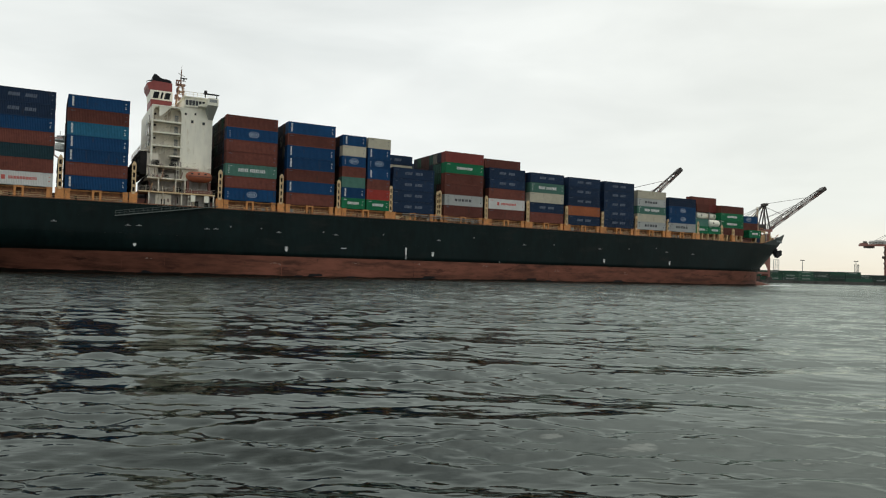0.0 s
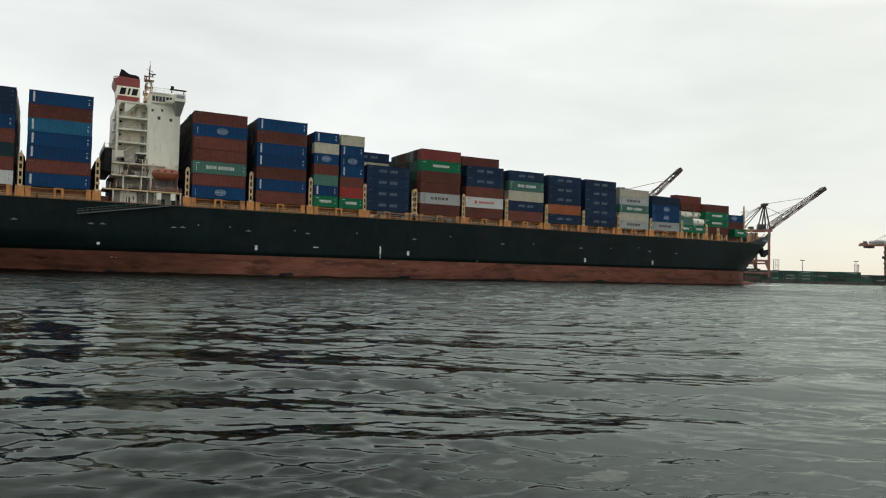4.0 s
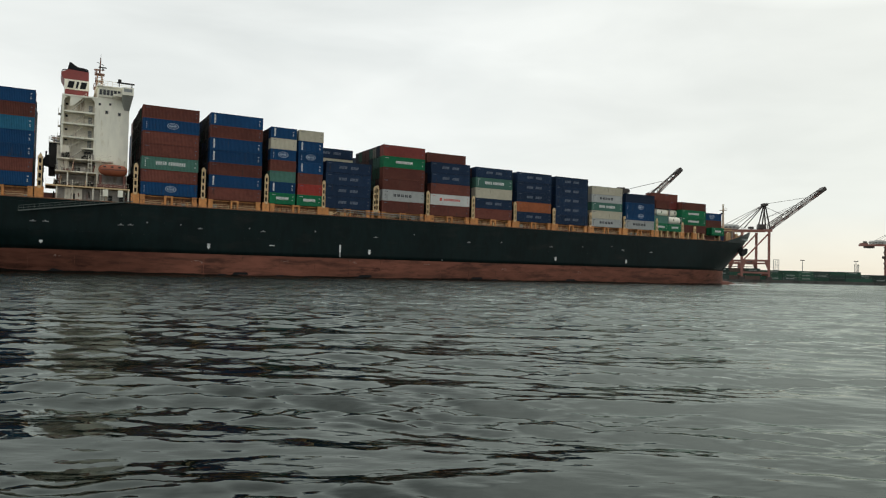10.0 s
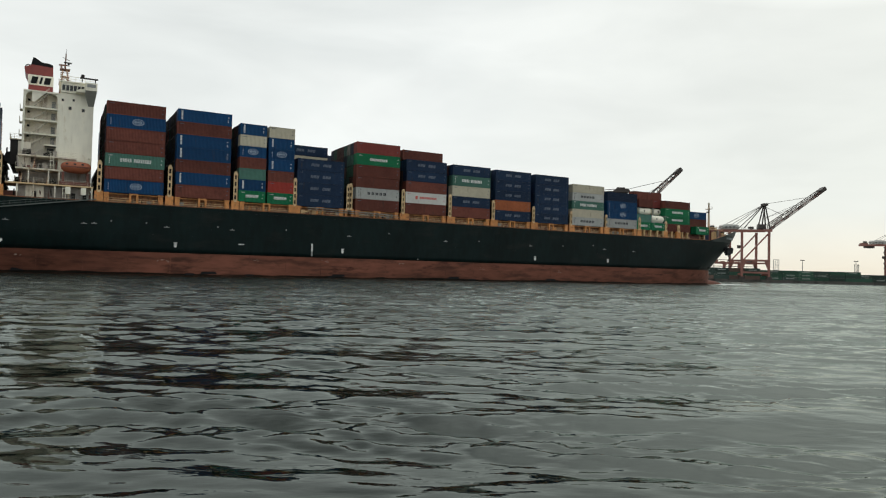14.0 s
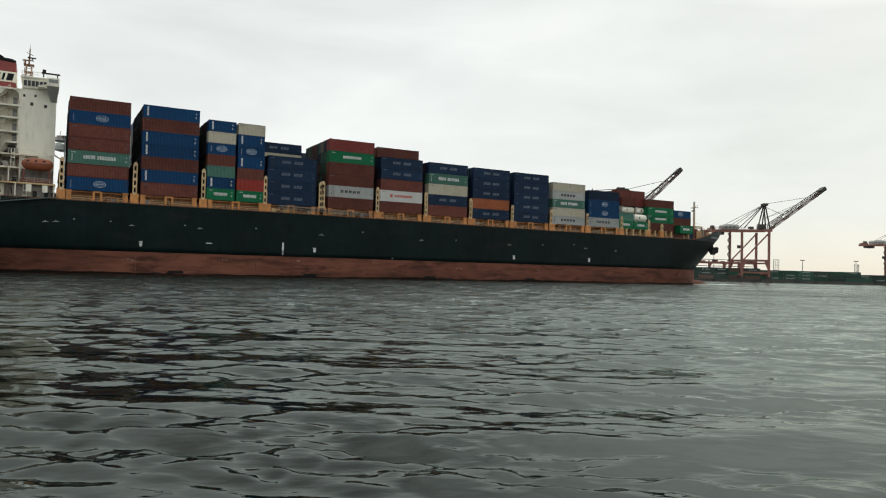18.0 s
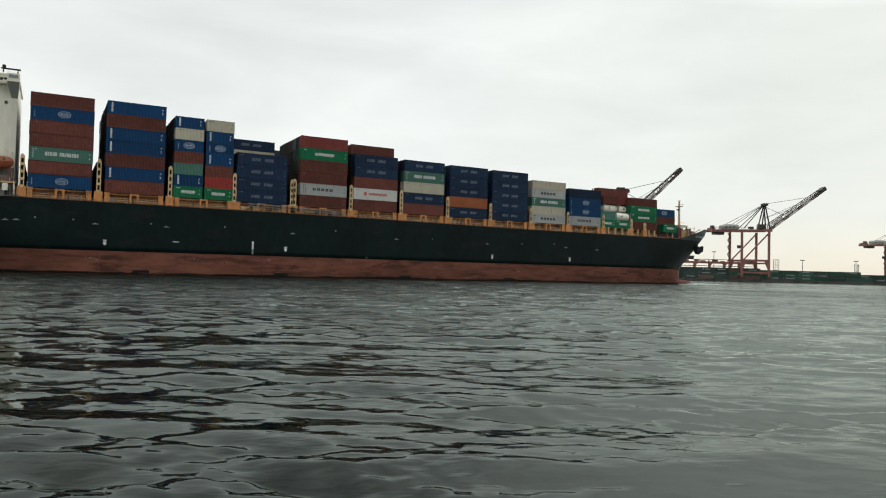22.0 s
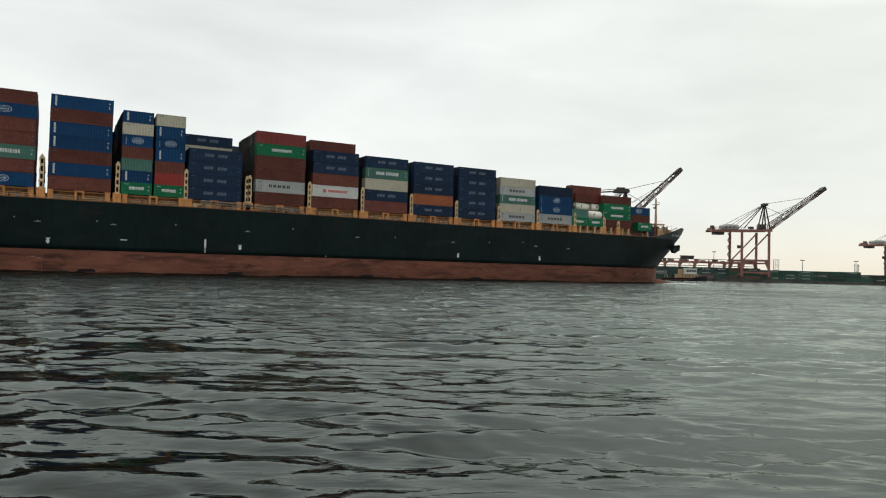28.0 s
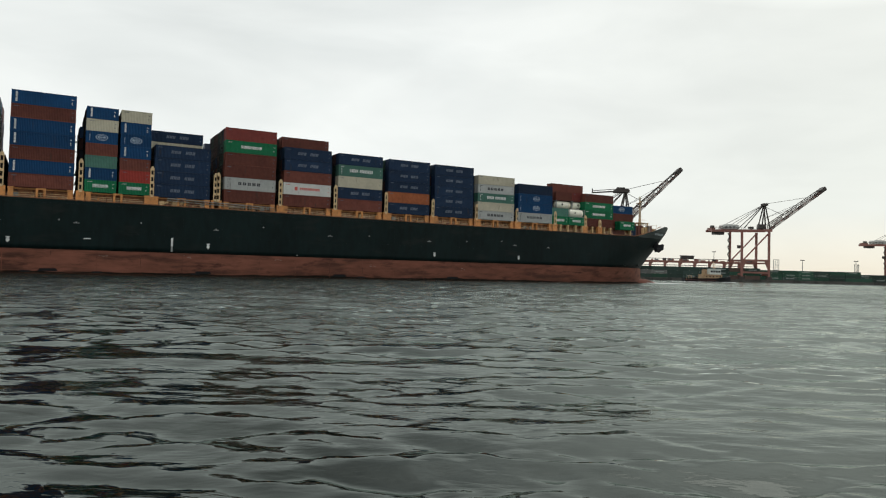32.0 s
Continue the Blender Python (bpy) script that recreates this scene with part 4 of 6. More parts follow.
# the downward-sloping bracket is greyed, so its shade is in the colour
part("wing_bracket", s, material("wing_bracket_shade_grey", (0.42, 0.43, 0.40), 0.6, grain=2, spread=0.12, stain=(0.3, 0.27, 0.2), stain_at=0.6), wing, "bracket under the wing, greyed for its shade")
for x, z, r in ((28.75, 36.05, 0.27), (31.35, 35.85, 0.27), (27.3, 37.7, 0.2), (29.4, 37.9, 0.2)):
    port = part("side_window", Shape().box(x - r, 3.93, z - r * 1.2, x + r, 4.01, z + r * 1.2), GLASS, house)
    part("window_frame", Shape().box(x - r - 0.06, 3.96, z - r * 1.2 - 0.06, x + r + 0.06, 4.005, z + r * 1.2 + 0.06), STREAKED, port)
part("side_hatch", Shape().box(24.6, 4.4, 25.4, 25.9, 7.2, 26.9), DARK, house, "dark open doorway")
# funnel
funnel = part("funnel", Shape().prism([(20.3, 38.5), (25.3, 38.5), (25.2, 46.4), (21.0, 46.6), (19.5, 45.9), (19.6, 45.0), (20.5, 43.4)], 12.5, 19.7), FUNNEL_RED, ship, "dark red funnel with a white band")
part("funnel_band", Shape().prism([(20.4, 42.0), (25.35, 42.0), (25.35, 44.3), (20.2, 44.3)], 12.4, 19.8), WHITE, funnel)
for x, w in ((20.8, 1.2), (22.5, 0.45), (23.4, 1.2)):
    part("funnel_marking", Shape().prism([(x, 42.35), (x + w, 42.35), (x + w + 0.32, 43.9), (x + 0.32, 43.9)], 12.3, 12.42), BLACK, funnel, "black slanted block marking")
part("exhaust_cowl", Shape().prism([(20.7, 46.5), (25.2, 46.3), (25.1, 47.2), (24.4, 47.5), (22.9, 47.6), (21.5, 48.5), (21.1, 48.5)], 13.6, 18.4), BLACK, funnel, "sooty black exhaust cowl")
part("exhaust_pipe", Shape().grid([[(20.4 - 0.8 * math.sin(a) + 0.32 * math.cos(b) * math.cos(a), 15.0 + 0.32 * math.sin(b), 46.2 + 0.9 * math.cos(a) * 0.6 + 0.32 * math.cos(b) * math.sin(a) + 0.3) for b in np.linspace(0, math.tau, 9)[:-1]] for a in np.linspace(-1.2, 1.6, 7)], close=True), BLACK, funnel)
# mast
mast = new("radar_mast", None)
mast.parent = ship
mast["label"] = "rusty brown lattice radar mast with scanners"
for a, b in ((26.6, 14.8), (28.6, 14.8), (26.6, 17.0), (28.6, 17.0)):
    part("mast_leg", Shape().beam((a, b, 41.5), (27.6 + (a - 27.6) * 0.4, 15.9 + (b - 15.9) * 0.4, 47.2), 0.26), PIPE, mast)
for z, w in ((43.6, 1.2), (45.3, 0.9), (47.0, 1.05)):
    part("platform", Shape().box(27.6 - w, 15.9 - w, z, 27.6 + w, 15.9 + w, z + 0.2).box(27.6 - w, 15.9 - w, z + 0.2, 27.6 - w + 0.1, 15.9 + w, z + 1.0).box(27.6 - w, 15.9 - w, z + 0.9, 27.6 + w, 15.9 - w + 0.1, z + 1.0), MAST, mast)
for z in (44.2, 45.9):
    part("brace", Shape().beam((26.8, 15.0, z - 1.5), (28.4, 15.0, z), 0.14).beam((28.4, 15.0, z - 1.5), (26.8, 15.0, z), 0.14), PIPE, mast)
part("pole", Shape().tube((27.6, 15.9, 46.8), (27.7, 15.9, 51.0), 0.2, 0.12), MAST, mast)
part("scanner", Shape().box(26.3, 14.6, 47.75, 27.5, 14.9, 48.05).tube((26.9, 14.75, 47.2), (26.9, 14.75, 47.8), 0.14, n=8), MAST, mast)
part("scanner", Shape().box(27.3, 15.0, 48.55, 29.0, 15.25, 48.8).tube((28.2, 15.1, 47.9), (28.2, 15.1, 48.6), 0.12, n=8), DARK, mast)
part("yard", Shape().beam((27.0, 15.9, 50.0), (28.5, 15.9, 49.4), 0.1), DARK, mast)
part("yard", Shape().beam((27.7, 15.9, 48.2), (28.6, 15.9, 48.6), 0.1), DARK, mast)
part("aerial", Shape().beam((27.7, 15.9, 50.9), (27.75, 15.9, 52.0), 0.06), DARK, mast)

# lower decks beside the house
for z, x0, x1, y0 in ((18.8, 17.3, 33.8, 0.2), (22.0, 19.0, 27.2, 0.6), (25.0, 19.3, 30.4, 2.6)):
    part("side_deck", Shape().box(x0, y0, z - 0.3, x1, 8.25, z), CREAM if z < 20 else STREAKED, house)
    rail = Shape()
    for i in range(3):
        rail.beam((x0, y0 + 0.06, z + 0.35 * (i + 1)), (x1, y0 + 0.06, z + 0.35 * (i + 1)), 0.024)
    part("railing", rail, STREAKED, house)
    for x in np.arange(x0, x1, 1.4):
        part("stanchion", Shape().beam((x, y0 + 0.06, z), (x, y0 + 0.06, z + 1.05), 0.034), STREAKED, house)
for x in (19.3, 22.3, 26.3, 28.9, 33.4):
    part("pillar", Shape().box(x, 0.3, 15.0, x + 0.28, 0.6, 18.5), STREAKED, house)
for x in (21.3, 25.0, 27.0):
    part("pillar", Shape().box(x, 0.7, 18.8, x + 0.25, 0.95, 21.7), STREAKED, house)
part("ladder", Shape().beam((25.4, 2.4, 22.0), (25.4, 2.4, 26.0), 0.1).beam((26.0, 2.4, 22.0), (26.0, 2.4, 26.0), 0.1).box(25.4, 2.35, 23, 26.0, 2.45, 23.1).box(25.4, 2.35, 24, 26.0, 2.45, 24.1).box(25.4, 2.35, 25, 26.0, 2.45, 25.1), WHITE, house)
part("ladder", Shape().beam((27.9, 0.5, 15.2), (27.9, 0.5, 18.8), 0.1).beam((28.5, 0.5, 15.2), (28.5, 0.5, 18.8), 0.1).box(27.9, 0.45, 16, 28.5, 0.55, 16.1).box(27.9, 0.45, 17, 28.5, 0.55, 17.1).box(27.9, 0.45, 18, 28.5, 0.55, 18.1), WHITE, house)
casing = part("machinery_casing", Shape().box(19.4, 6.5, 15.0, 19.8, 25, 22.9).box(17.75, 4.7, 22.9, 19.2, 24.0, 28.2), DARK, ship, "dark machinery casing")
part("intake", Shape().prism([(16.75, 23.5), (17.75, 23.2), (17.75, 25.6), (17.1, 25.4), (16.75, 24.6)], 4.8, 8.0).tube((17.2, 4.6, 25.3), (17.2, 4.6, 26.3), 0.16, n=8), BLACK, casing)
part("casing_deck", Shape().box(17.6, 4.4, 28.2, 20.3, 24.2, 28.4), STREAKED, casing, "stained deck above the casing")
cr = Shape()
for z in (28.75, 29.1, 29.45):
    cr.beam((17.65, 4.45, z), (20.3, 4.45, z), 0.05).beam((17.65, 4.45, z), (17.65, 24.1, z), 0.05)
for i in range(4):
    cr.beam((17.65 + i * 0.85, 4.45, 28.4), (17.65 + i * 0.85, 4.45, 29.45), 0.06)
for i in range(12):
    cr.beam((17.65, 4.45 + i * 1.7, 28.4), (17.65, 4.45 + i * 1.7, 29.45), 0.06)
part("casing_rail", cr, STREAKED, casing)
for x, z in ((16.0, 17.6),):
    part("vent", Shape().tube((x, 9, 15), (x, 9, z), 0.5).tube((x, 9, z), (x, 9, z + 0.8), 0.8), GREY, ship, "grey mushroom vent")
# walls under the decks: grime, plus the decks' shade put into the grey
part("shaded_wall", Shape().box(19.6, 1.9, 14.9, 33.0, 8.25, 18.4), GRIMY_SHADED, house, "grimy grey store wall, darkened for shade under the deck")
part("store_wall", Shape().box(21.0, 1.7, 15.0, 24.4, 1.9, 18.4), STREAKED, house)
for x in (22.2, 29.6, 31.8):
    part("store_door", Shape().box(x, 1.62, 15.3, x + 0.8, 1.95, 17.2), DARK, house, "dark store door")
part("shaded_wall", Shape().box(20.0, 4.6, 18.9, 33.2, 8.25, 21.6), GRIMY_SHADED, house)
part("shaded_wall", Shape().box(20.05, 8.1, 22.05, 26.75, 8.28, 24.7), GRIMY_SHADED, house)
part("boat_deck_wall", Shape().box(26.85, 3.88, 18.9, 33.3, 3.99, 22.0), GRIMY_SHADED, house, "grimy wall behind the lifeboat, darkened for shade")
rng2 = random.Random(3)
for i in range(34):
    x, z, w, h = rng2.uniform(18.0, 26.2), rng2.choice((18.8, 18.8, 22.0, 25.0)), rng2.uniform(0.3, 1.2), rng2.uniform(0.4, 1.3)
    if z > 20:
        x = max(x, 20)
    part("deck_box", Shape().box(x, 3.0, z, x + w, 3.8, z + h), rng2.choice((GREY, STREAKED, DARK, GRIMY_SHADED, GRIMY_SHADED, DARK, DECKRED)), house, "small deck locker")
for i in range(26):
    x, z = rng2.uniform(18.5, 26.5), rng2.choice((15.2, 15.2, 18.8, 22.0))
    r = rng2.uniform(0.06, 0.22)
    part("deck_gear", Shape().tube((x, rng2.uniform(1.2, 2.8), z), (x + rng2.uniform(-0.5, 0.5), rng2.uniform(1.2, 2.8), z + rng2.uniform(0.8, 2.6)), r, r * 0.7, 8), rng2.choice((GRIMY_SHADED, DARK, STREAKED, PIPE, DECKRED)), house)
s = Shape().grid([[(27.35 + 5.95 * u, 1.7 + 1.35 * w * math.cos(a), 22.95 + 1.4 * w * math.sin(a) * (1.0 if math.sin(a) < 0 else 0.85)) for a in np.linspace(0, math.tau, 17)[:-1]]
                  for u, w in ((0, 0.05), (0.03, 0.45), (0.1, 0.75), (0.25, 0.95), (0.45, 1), (0.7, 0.98), (0.88, 0.85), (0.97, 0.5), (1, 0.05))], close=True)
boat = part("lifeboat", s, BOAT, ship, "closed orange lifeboat in its davits", smooth=True)
part("gunwale", Shape().box(27.7, 0.32, 22.75, 33.0, 0.42, 22.95), DECKRED, boat)
for x in (28.3, 29.8, 31.3):
    part("porthole", Shape().box(x, 0.36, 23.3, x + 0.5, 0.5, 23.6), GLASS, boat)
for x in (27.8, 32.8):
    part("davit", Shape().beam((x, 3.9, 18.8), (x, 3.5, 25.2), 0.32).beam((x, 3.5, 25.2), (x, 1.4, 25.0), 0.26).beam((x, 1.7, 25.0), (x, 1.7, 24.0), 0.09), WHITE, ship, "white lifeboat davit")
part("boat_cradle", Shape().box(27.2, 0.4, 18.9, 33.2, 3.2, 19.6).box(27.6, 1.0, 19.6, 28.1, 2.6, 21.7).box(32.4, 1.0, 19.6, 32.9, 2.6, 21.7), DECKRED, ship, "reddish boat cradle")
for x in (28.4, 31.4):
    part("raft_locker", Shape().box(x, 0.1, 16.9, x + 1.0, 1.0, 18.4), WHITE, ship, "white life raft locker")
# grey gangway stowed along the deck
gang = part("stowed_gangway", Shape().beam((82, 0.0, 17.4), (106.5, 0.0, 16.75), 0.4, 0.16).beam((82, 0.0, 16.9), (106.5, 0.0, 16.2), 0.3, 0.12), GRIMY_SHADED, ship, "grey-brown gangway stowed along the deck edge")
for i in range(14):
    x = 82 + i * 1.88
    part("strut", Shape().beam((x, 0, 17.4 - i * 0.053), (x + 0.9, 0, 16.85 - i * 0.053), 0.09), LADDER, gang)
for x, w, mat in ((80.4, 0.9, CREAM), (83.2, 1.3, POSTPAINT), (86.8, 0.7, DECKRED), (89.4, 1.1, GRIMY_SHADED), (95.1, 0.8, POSTPAINT), (99.2, 1.4, DARK), (103.4, 0.9, GRIMY_SHADED)):
    part("gangway_gear", Shape().box(x, 0.3, rim(x), x + w, 0.9, rim(x) + 0.75 + 0.3 * w).tube((x + w, 0.5, rim(x) + 0.6), (x + w + 1.2, 0.5, rim(x) + 0.95), 0.14, n=8), mat, gang)
s = Shape()
a, b = Vector((12.6, -0.9, 12.75)), Vector((34.4, -0.3, 16.1))
s.beam(a, b, 0.7, 0.18)
for i in range(24):
    p = a + (b - a) * i / 23
    s.beam(p, p + Vector((0, 0, 1.05)), 0.05)
s.beam(a + Vector((0, 0, 1.05)), b + Vector((0, 0, 1.05)), 0.06).beam(a + Vector((0, 0, 0.55)), b + Vector((0, 0, 0.55)), 0.05)
part("accommodation_ladder", s, LADDER, ship, "grey accommodation ladder stowed along the side")

# dark weed along the waterline, widened aft to paint in the hull's shade
rngw = random.Random(31)
weed = Shape()
rows, lip = [], 0.3
for x in np.arange(-60, 243, 0.7):
    lip += rngw.uniform(-0.09, 0.09) + (0.36 + 0.4 * smoothstep(60, -20, x) - lip) * 0.12
    z = max(0.1, lip)
    rows.append([(x, skin(x, -0.4) - 0.012, -0.4), (x, skin(x, z) - 0.012, z), (x, skin(x, z) + 0.05, z)])
WEED_AND_SHADE = material("waterline_weed", (0.012, 0.010, 0.008), 0.9, specular=0.1, grain=2, spread=0.4, stain=(0.05, 0.02, 0.014), stain_at=0.6)
tagged(part("waterline_weed", weed.grid(rows), WEED_AND_SHADE, ship, "dark weed and scum along the waterline, widened aft for shade"), kind="stuff")
for x in (58.6, 90.4, 20.5, 124.0, 157.0):
    part("hull_opening", Shape().prism([(x - 1.9, 0.35), (x + 1.9, 0.35), (x + 1.6, 0.95), (x - 1.5, 0.92)], skin(x, 0.6) - 0.05, skin(x, 0.6) + 0.1), BLACK, ship, "dark sea chest opening")

# ---- markings and fittings on the hull ----
for x in (16.9, 51.1, 91.4, 151.2, 178.9):
    s0 = skin(x, 6.8)
    part("hull_mark", Shape().prism([(x - 0.42, 7.22), (x - 0.42, 7.42), (x + 0.42, 7.42), (x + 0.42, 7.22)][::-1], s0 - 0.04, s0 + 0.1)
         .prism([(x - 0.18, 7.25), (x + 0.18, 7.25), (x + 0.38, 6.6), (x, 6.15), (x - 0.38, 6.6)], s0 - 0.04, s0 + 0.1), MARK, ship, "white mark on the hull")
part("gauge_strip", Shape().box(83.15, -0.03, 6.5, 83.6, 0.05, 8.4), MARK, ship, "white vertical gauge strip")
part("gauge_strip", Shape().box(83.18, -0.028, 5.3, 83.57, 0.05, 6.5), GREY, ship, "dull grey lower end of the gauge strip")

for x, z in ((0.9, 10.95), (15.3, 10.8), (17.6, 10.85), (32.2, 10.8), (34.2, 10.9), (49.1, 10.8), (63.7, 10.85), (93.1, 10.7), (121.2, 10.55), (149.5, 10.4), (177.4, 10.4), (189.4, 10.1)):
    part("fairlead", Shape().prism([(x - 0.65, z - 0.09), (x + 0.65, z - 0.09), (x + 0.55, z + 0.04), (x + 0.14, z + 0.06), (x + 0.1, z + 0.27), (x - 0.1, z + 0.27), (x - 0.14, z + 0.06), (x - 0.55, z + 0.04)], -0.1, 0.05), GREY, ship, "small pale hull fitting")
for x, z in ((37.6, 11.6), (44.8, 11.5), (60.4, 11.4), (76.7, 11.5), (104.2, 11.9), (131.9, 11.0), (161.3, 10.85), (172.9, 11.4), (112.8, 5.4)):
    part("discharge", Shape().tube((x, -0.14, z), (x, 0.05, z), 0.17, n=8), GREY, ship, "small round discharge on the hull")
part("hull_dash", Shape().box(65.2, -0.03, 7.45, 66.6, 0.05, 7.65), MARK, ship, "short white dash on the hull")
for x, z in ((221.8, 5.95), (231.3, 5.95)):
    y = skin(x, z)
    ring = [[(x + r * math.cos(a), y + q, z + r * math.sin(a)) for r, q in ((0.5, -0.2), (0.36, -0.2), (0.36, 0.5), (0.5, 0.5))] for a in np.linspace(0, math.tau, 17)]
    part("bow_mark", Shape().grid(ring, close=True), BOW_SHEEN_AND_MARK, ship, "faint grey ring mark on the bow")
rngs = random.Random(77)
for x, z in ((49.0, 3.1), (47.9, 3.3), (108.0, 3.9), (69.0, 3.6), (132.5, 3.4), (20.2, 3.8), (86.8, 4.1), (160.4, 3.0)):
    s0 = skin(x, z)
    scuff = Shape()
    for i in range(5):
        a, b = x + rngs.uniform(-0.9, 0.9), z + rngs.uniform(-0.3, 0.3)
        w = rngs.uniform(0.2, 0.7)
        scuff.prism([(a, b), (a + w, b + 0.04), (a + w * 0.9, b + 0.12), (a + 0.05, b + 0.1)], s0 - 0.05, s0 + 0.08)
    tagged(part("scuff", scuff, SCUFF, ship, "pale scuffs on the boot topping"), kind="stuff")
for x in (54.4, 68.1, 88.8, 130.0):
    part("scupper", Shape().box(x - 1.0, skin(x, 0.2) - 0.06, 0.0, x + 1.0, skin(x, 0.2) + 0.04, 0.5), BLACK, ship, "dark recess at the waterline")
for x in np.arange(-30, 186, 8.9):
    part("weld_seam", Shape().box(x, -0.018, 9.2, x + 0.1, 0.03, 15.0), HULL, ship)
    part("weld_seam", Shape().add([(x + q, skin(x, z) + e, z) for z in (0.0, 1.7, 3.3, 4.95) for q, e in ((0, -0.02), (0.1, -0.02), (0.1, 0.06), (0, 0.06))], [(4 * k + m, 4 * k + (m + 1) % 4, 4 * k + 4 + (m + 1) % 4, 4 * k + 4 + m) for k in range(3) for m in range(4)]), BOOT, ship)
part("weld_seam", Shape().box(-40, -0.016, 9.0, 186, 0.03, 9.1), HULL, ship)
edge = Shape().grid([[(x, skin(x, 15.0) - 0.03, rim(x) + 0.02), (x, skin(x, 15.0) - 0.03, rim(x) + 0.2), (x, skin(x, 15.0) + 0.14, rim(x) + 0.2), (x, skin(x, 15.0) + 0.14, rim(x) + 0.02)] for x in np.concatenate([np.arange(-44, 200, 6.0), np.arange(200, 246, 1.5)])], close=True)
part("deck_edge", edge, COAMING, ship, "orange-brown deck edge along the hull")
part("sheer_strake", Shape().box(-44, -0.05, 14.9, 200, 0.03, 15.2), HULL, ship)

# ---- forecastle ----
MX, MY = 238.2, 13.4
for x in (MX - 2.1, MX + 1.5):
    for y in (MY - 2.2, MY + 2.2):
        part("stand_leg", Shape().beam((x, y, 14.6), (x, y, 20.6), 0.3), POSTPAINT, ship, "cream steel stand leg on the forecastle")
for k in range(6):
    part("stand_slat", Shape().box(MX - 2.3, MY - 2.35, 15.6 + 0.85 * k, MX + 1.7, MY - 2.2, 15.85 + 0.85 * k), POSTPAINT, ship, "cream slat of the mast stand")
part("stand_top", Shape().box(MX - 2.4, MY - 2.5, 20.5, MX + 1.8, MY + 2.5, 20.75), POSTPAINT, ship, "cream steel stand under the foremast")
part("winch_house", Shape().box(MX + 2.4, 11.2, 15.0, MX + 5.4, 15.7, 18.6), DECKRED, ship, "red-brown winch housing behind the bulwark")
part("paint_locker", Shape().box(224.4, 3.7, 15.0, 227.4, 6.2, 18.6).box(224.3, 3.6, 18.5, 227.5, 6.3, 18.75), BOX["n"], ship, "dark navy deck locker")
part("bow_rail", Shape().beam((MX + 0.5, 11.2, 20.2), (MX + 9, 14.6, 20.2), 0.1).beam((MX + 5, 13.0, 18.8), (MX + 5, 13.0, 20.2), 0.1).beam((MX + 9, 14.6, 18.8), (MX + 9, 14.6, 20.8), 0.1), POSTPAINT, ship)
rng6 = random.Random(17)
for i in range(18):
    x = rng6.uniform(MX - 6, MX + 5.5)
    z = 19.2 - 0.1 * (x - MX + 6)
    part("forecastle_fitting", Shape().box(x, 10.0 + rng6.random(), 15.0, x + rng6.uniform(0.3, 1.2), 12.0, z + rng6.uniform(0.0, 1.3) * (1 if x < MX + 2.5 else 0.5)), rng6.choice((COAMING, ORANGE, DECKRED, GRIMY_SHADED, MAST, POSTPAINT)), ship)
FOREMAST = material("foremast_tan", (0.46, 0.37, 0.27), 0.6, grain=3, spread=0.25)
fm = part("foremast", Shape().tube((MX, MY, 15), (MX, MY, 29.2), 0.5, 0.28).tube((MX + 0.7, MY, 15), (MX + 0.35, MY, 27.6), 0.12, 0.1), FOREMAST, ship, "slim tan foremast with a crosstree")
part("crosstree", Shape().box(MX - 0.7, MY - 1.1, 27.5, MX + 0.7, MY + 1.1, 27.7).beam((MX - 0.7, MY - 1.1, 28.3), (MX + 0.7, MY - 1.1, 28.3), 0.07).beam((MX - 0.65, MY - 1.1, 27.6), (MX - 0.65, MY - 1.1, 28.3), 0.07).beam((MX + 0.65, MY - 1.1, 27.6), (MX + 0.65, MY - 1.1, 28.3), 0.07), FOREMAST, fm)
part("mast_lamp", Shape().tube((MX, MY, 29.2), (MX, MY, 29.9), 0.42, 0.36), WHITE, fm, "white lamp housing")
part("mast_lamp", Shape().box(MX - 0.95, MY - 0.3, 26.2, MX - 0.3, MY + 0.3, 26.6), DARK, fm)
part("mast_platform", Shape().box(MX - 1.5, MY - 1.5, 20.6, MX + 1.5, MY + 1.5, 20.85).beam((MX - 1.5, MY - 1.5, 21.7), (MX + 1.5, MY - 1.5, 21.7), 0.08), ORANGE, fm)
for k in range(9):
    part("rung", Shape().beam((MX, MY - 0.02, 21.5 + 0.65 * k), (MX + 0.52, MY - 0.02, 21.5 + 0.65 * k), 0.07), FOREMAST, fm)
s = Shape().tube((243.6, 14.8, 13.9), (246.4, 12.9, 13.0), 1.3, 1.1, 12).beam((245.4, 13.0, 13.8), (247.0, 12.4, 10.9), 0.7, 0.9)
s.beam((245.2, 12.3, 11.3), (248.8, 12.9, 12.2), 0.9, 1.1).beam((248.5, 12.8, 12.0), (248.9, 13.0, 13.5), 0.8).beam((245.3, 12.3, 11.4), (244.9, 12.6, 12.8), 0.7, 0.9).box(245.6, 12.2, 11.6, 247.9, 13.6, 13.4)
s.v = [(x - 8.2, y - 7.9, z - 0.3) for x, y, z in s.v]
part("anchor", s, BLACK, ship, "black anchor in its bow recess")
# upright bulwark: the sky light it catches is put into a paler colour
s = Shape()
for side_ in (-1, 1):
    s.grid([[(min(x, stem(z) - 0.02), HALF + side_ * (breadth(min(x, stem(z) - 0.02), z) + 0.05), z) for z in np.linspace(14.9, max(15.0, rim(x)), 5)] for x in np.linspace(225.5, 251.9, 36)])
part("bow_bulwark", s, BOW_SHEEN_AND_MARK, ship, "dark grey bow bulwark, painted paler for sky light")
# the ship's name, as bars
nm = Shape()
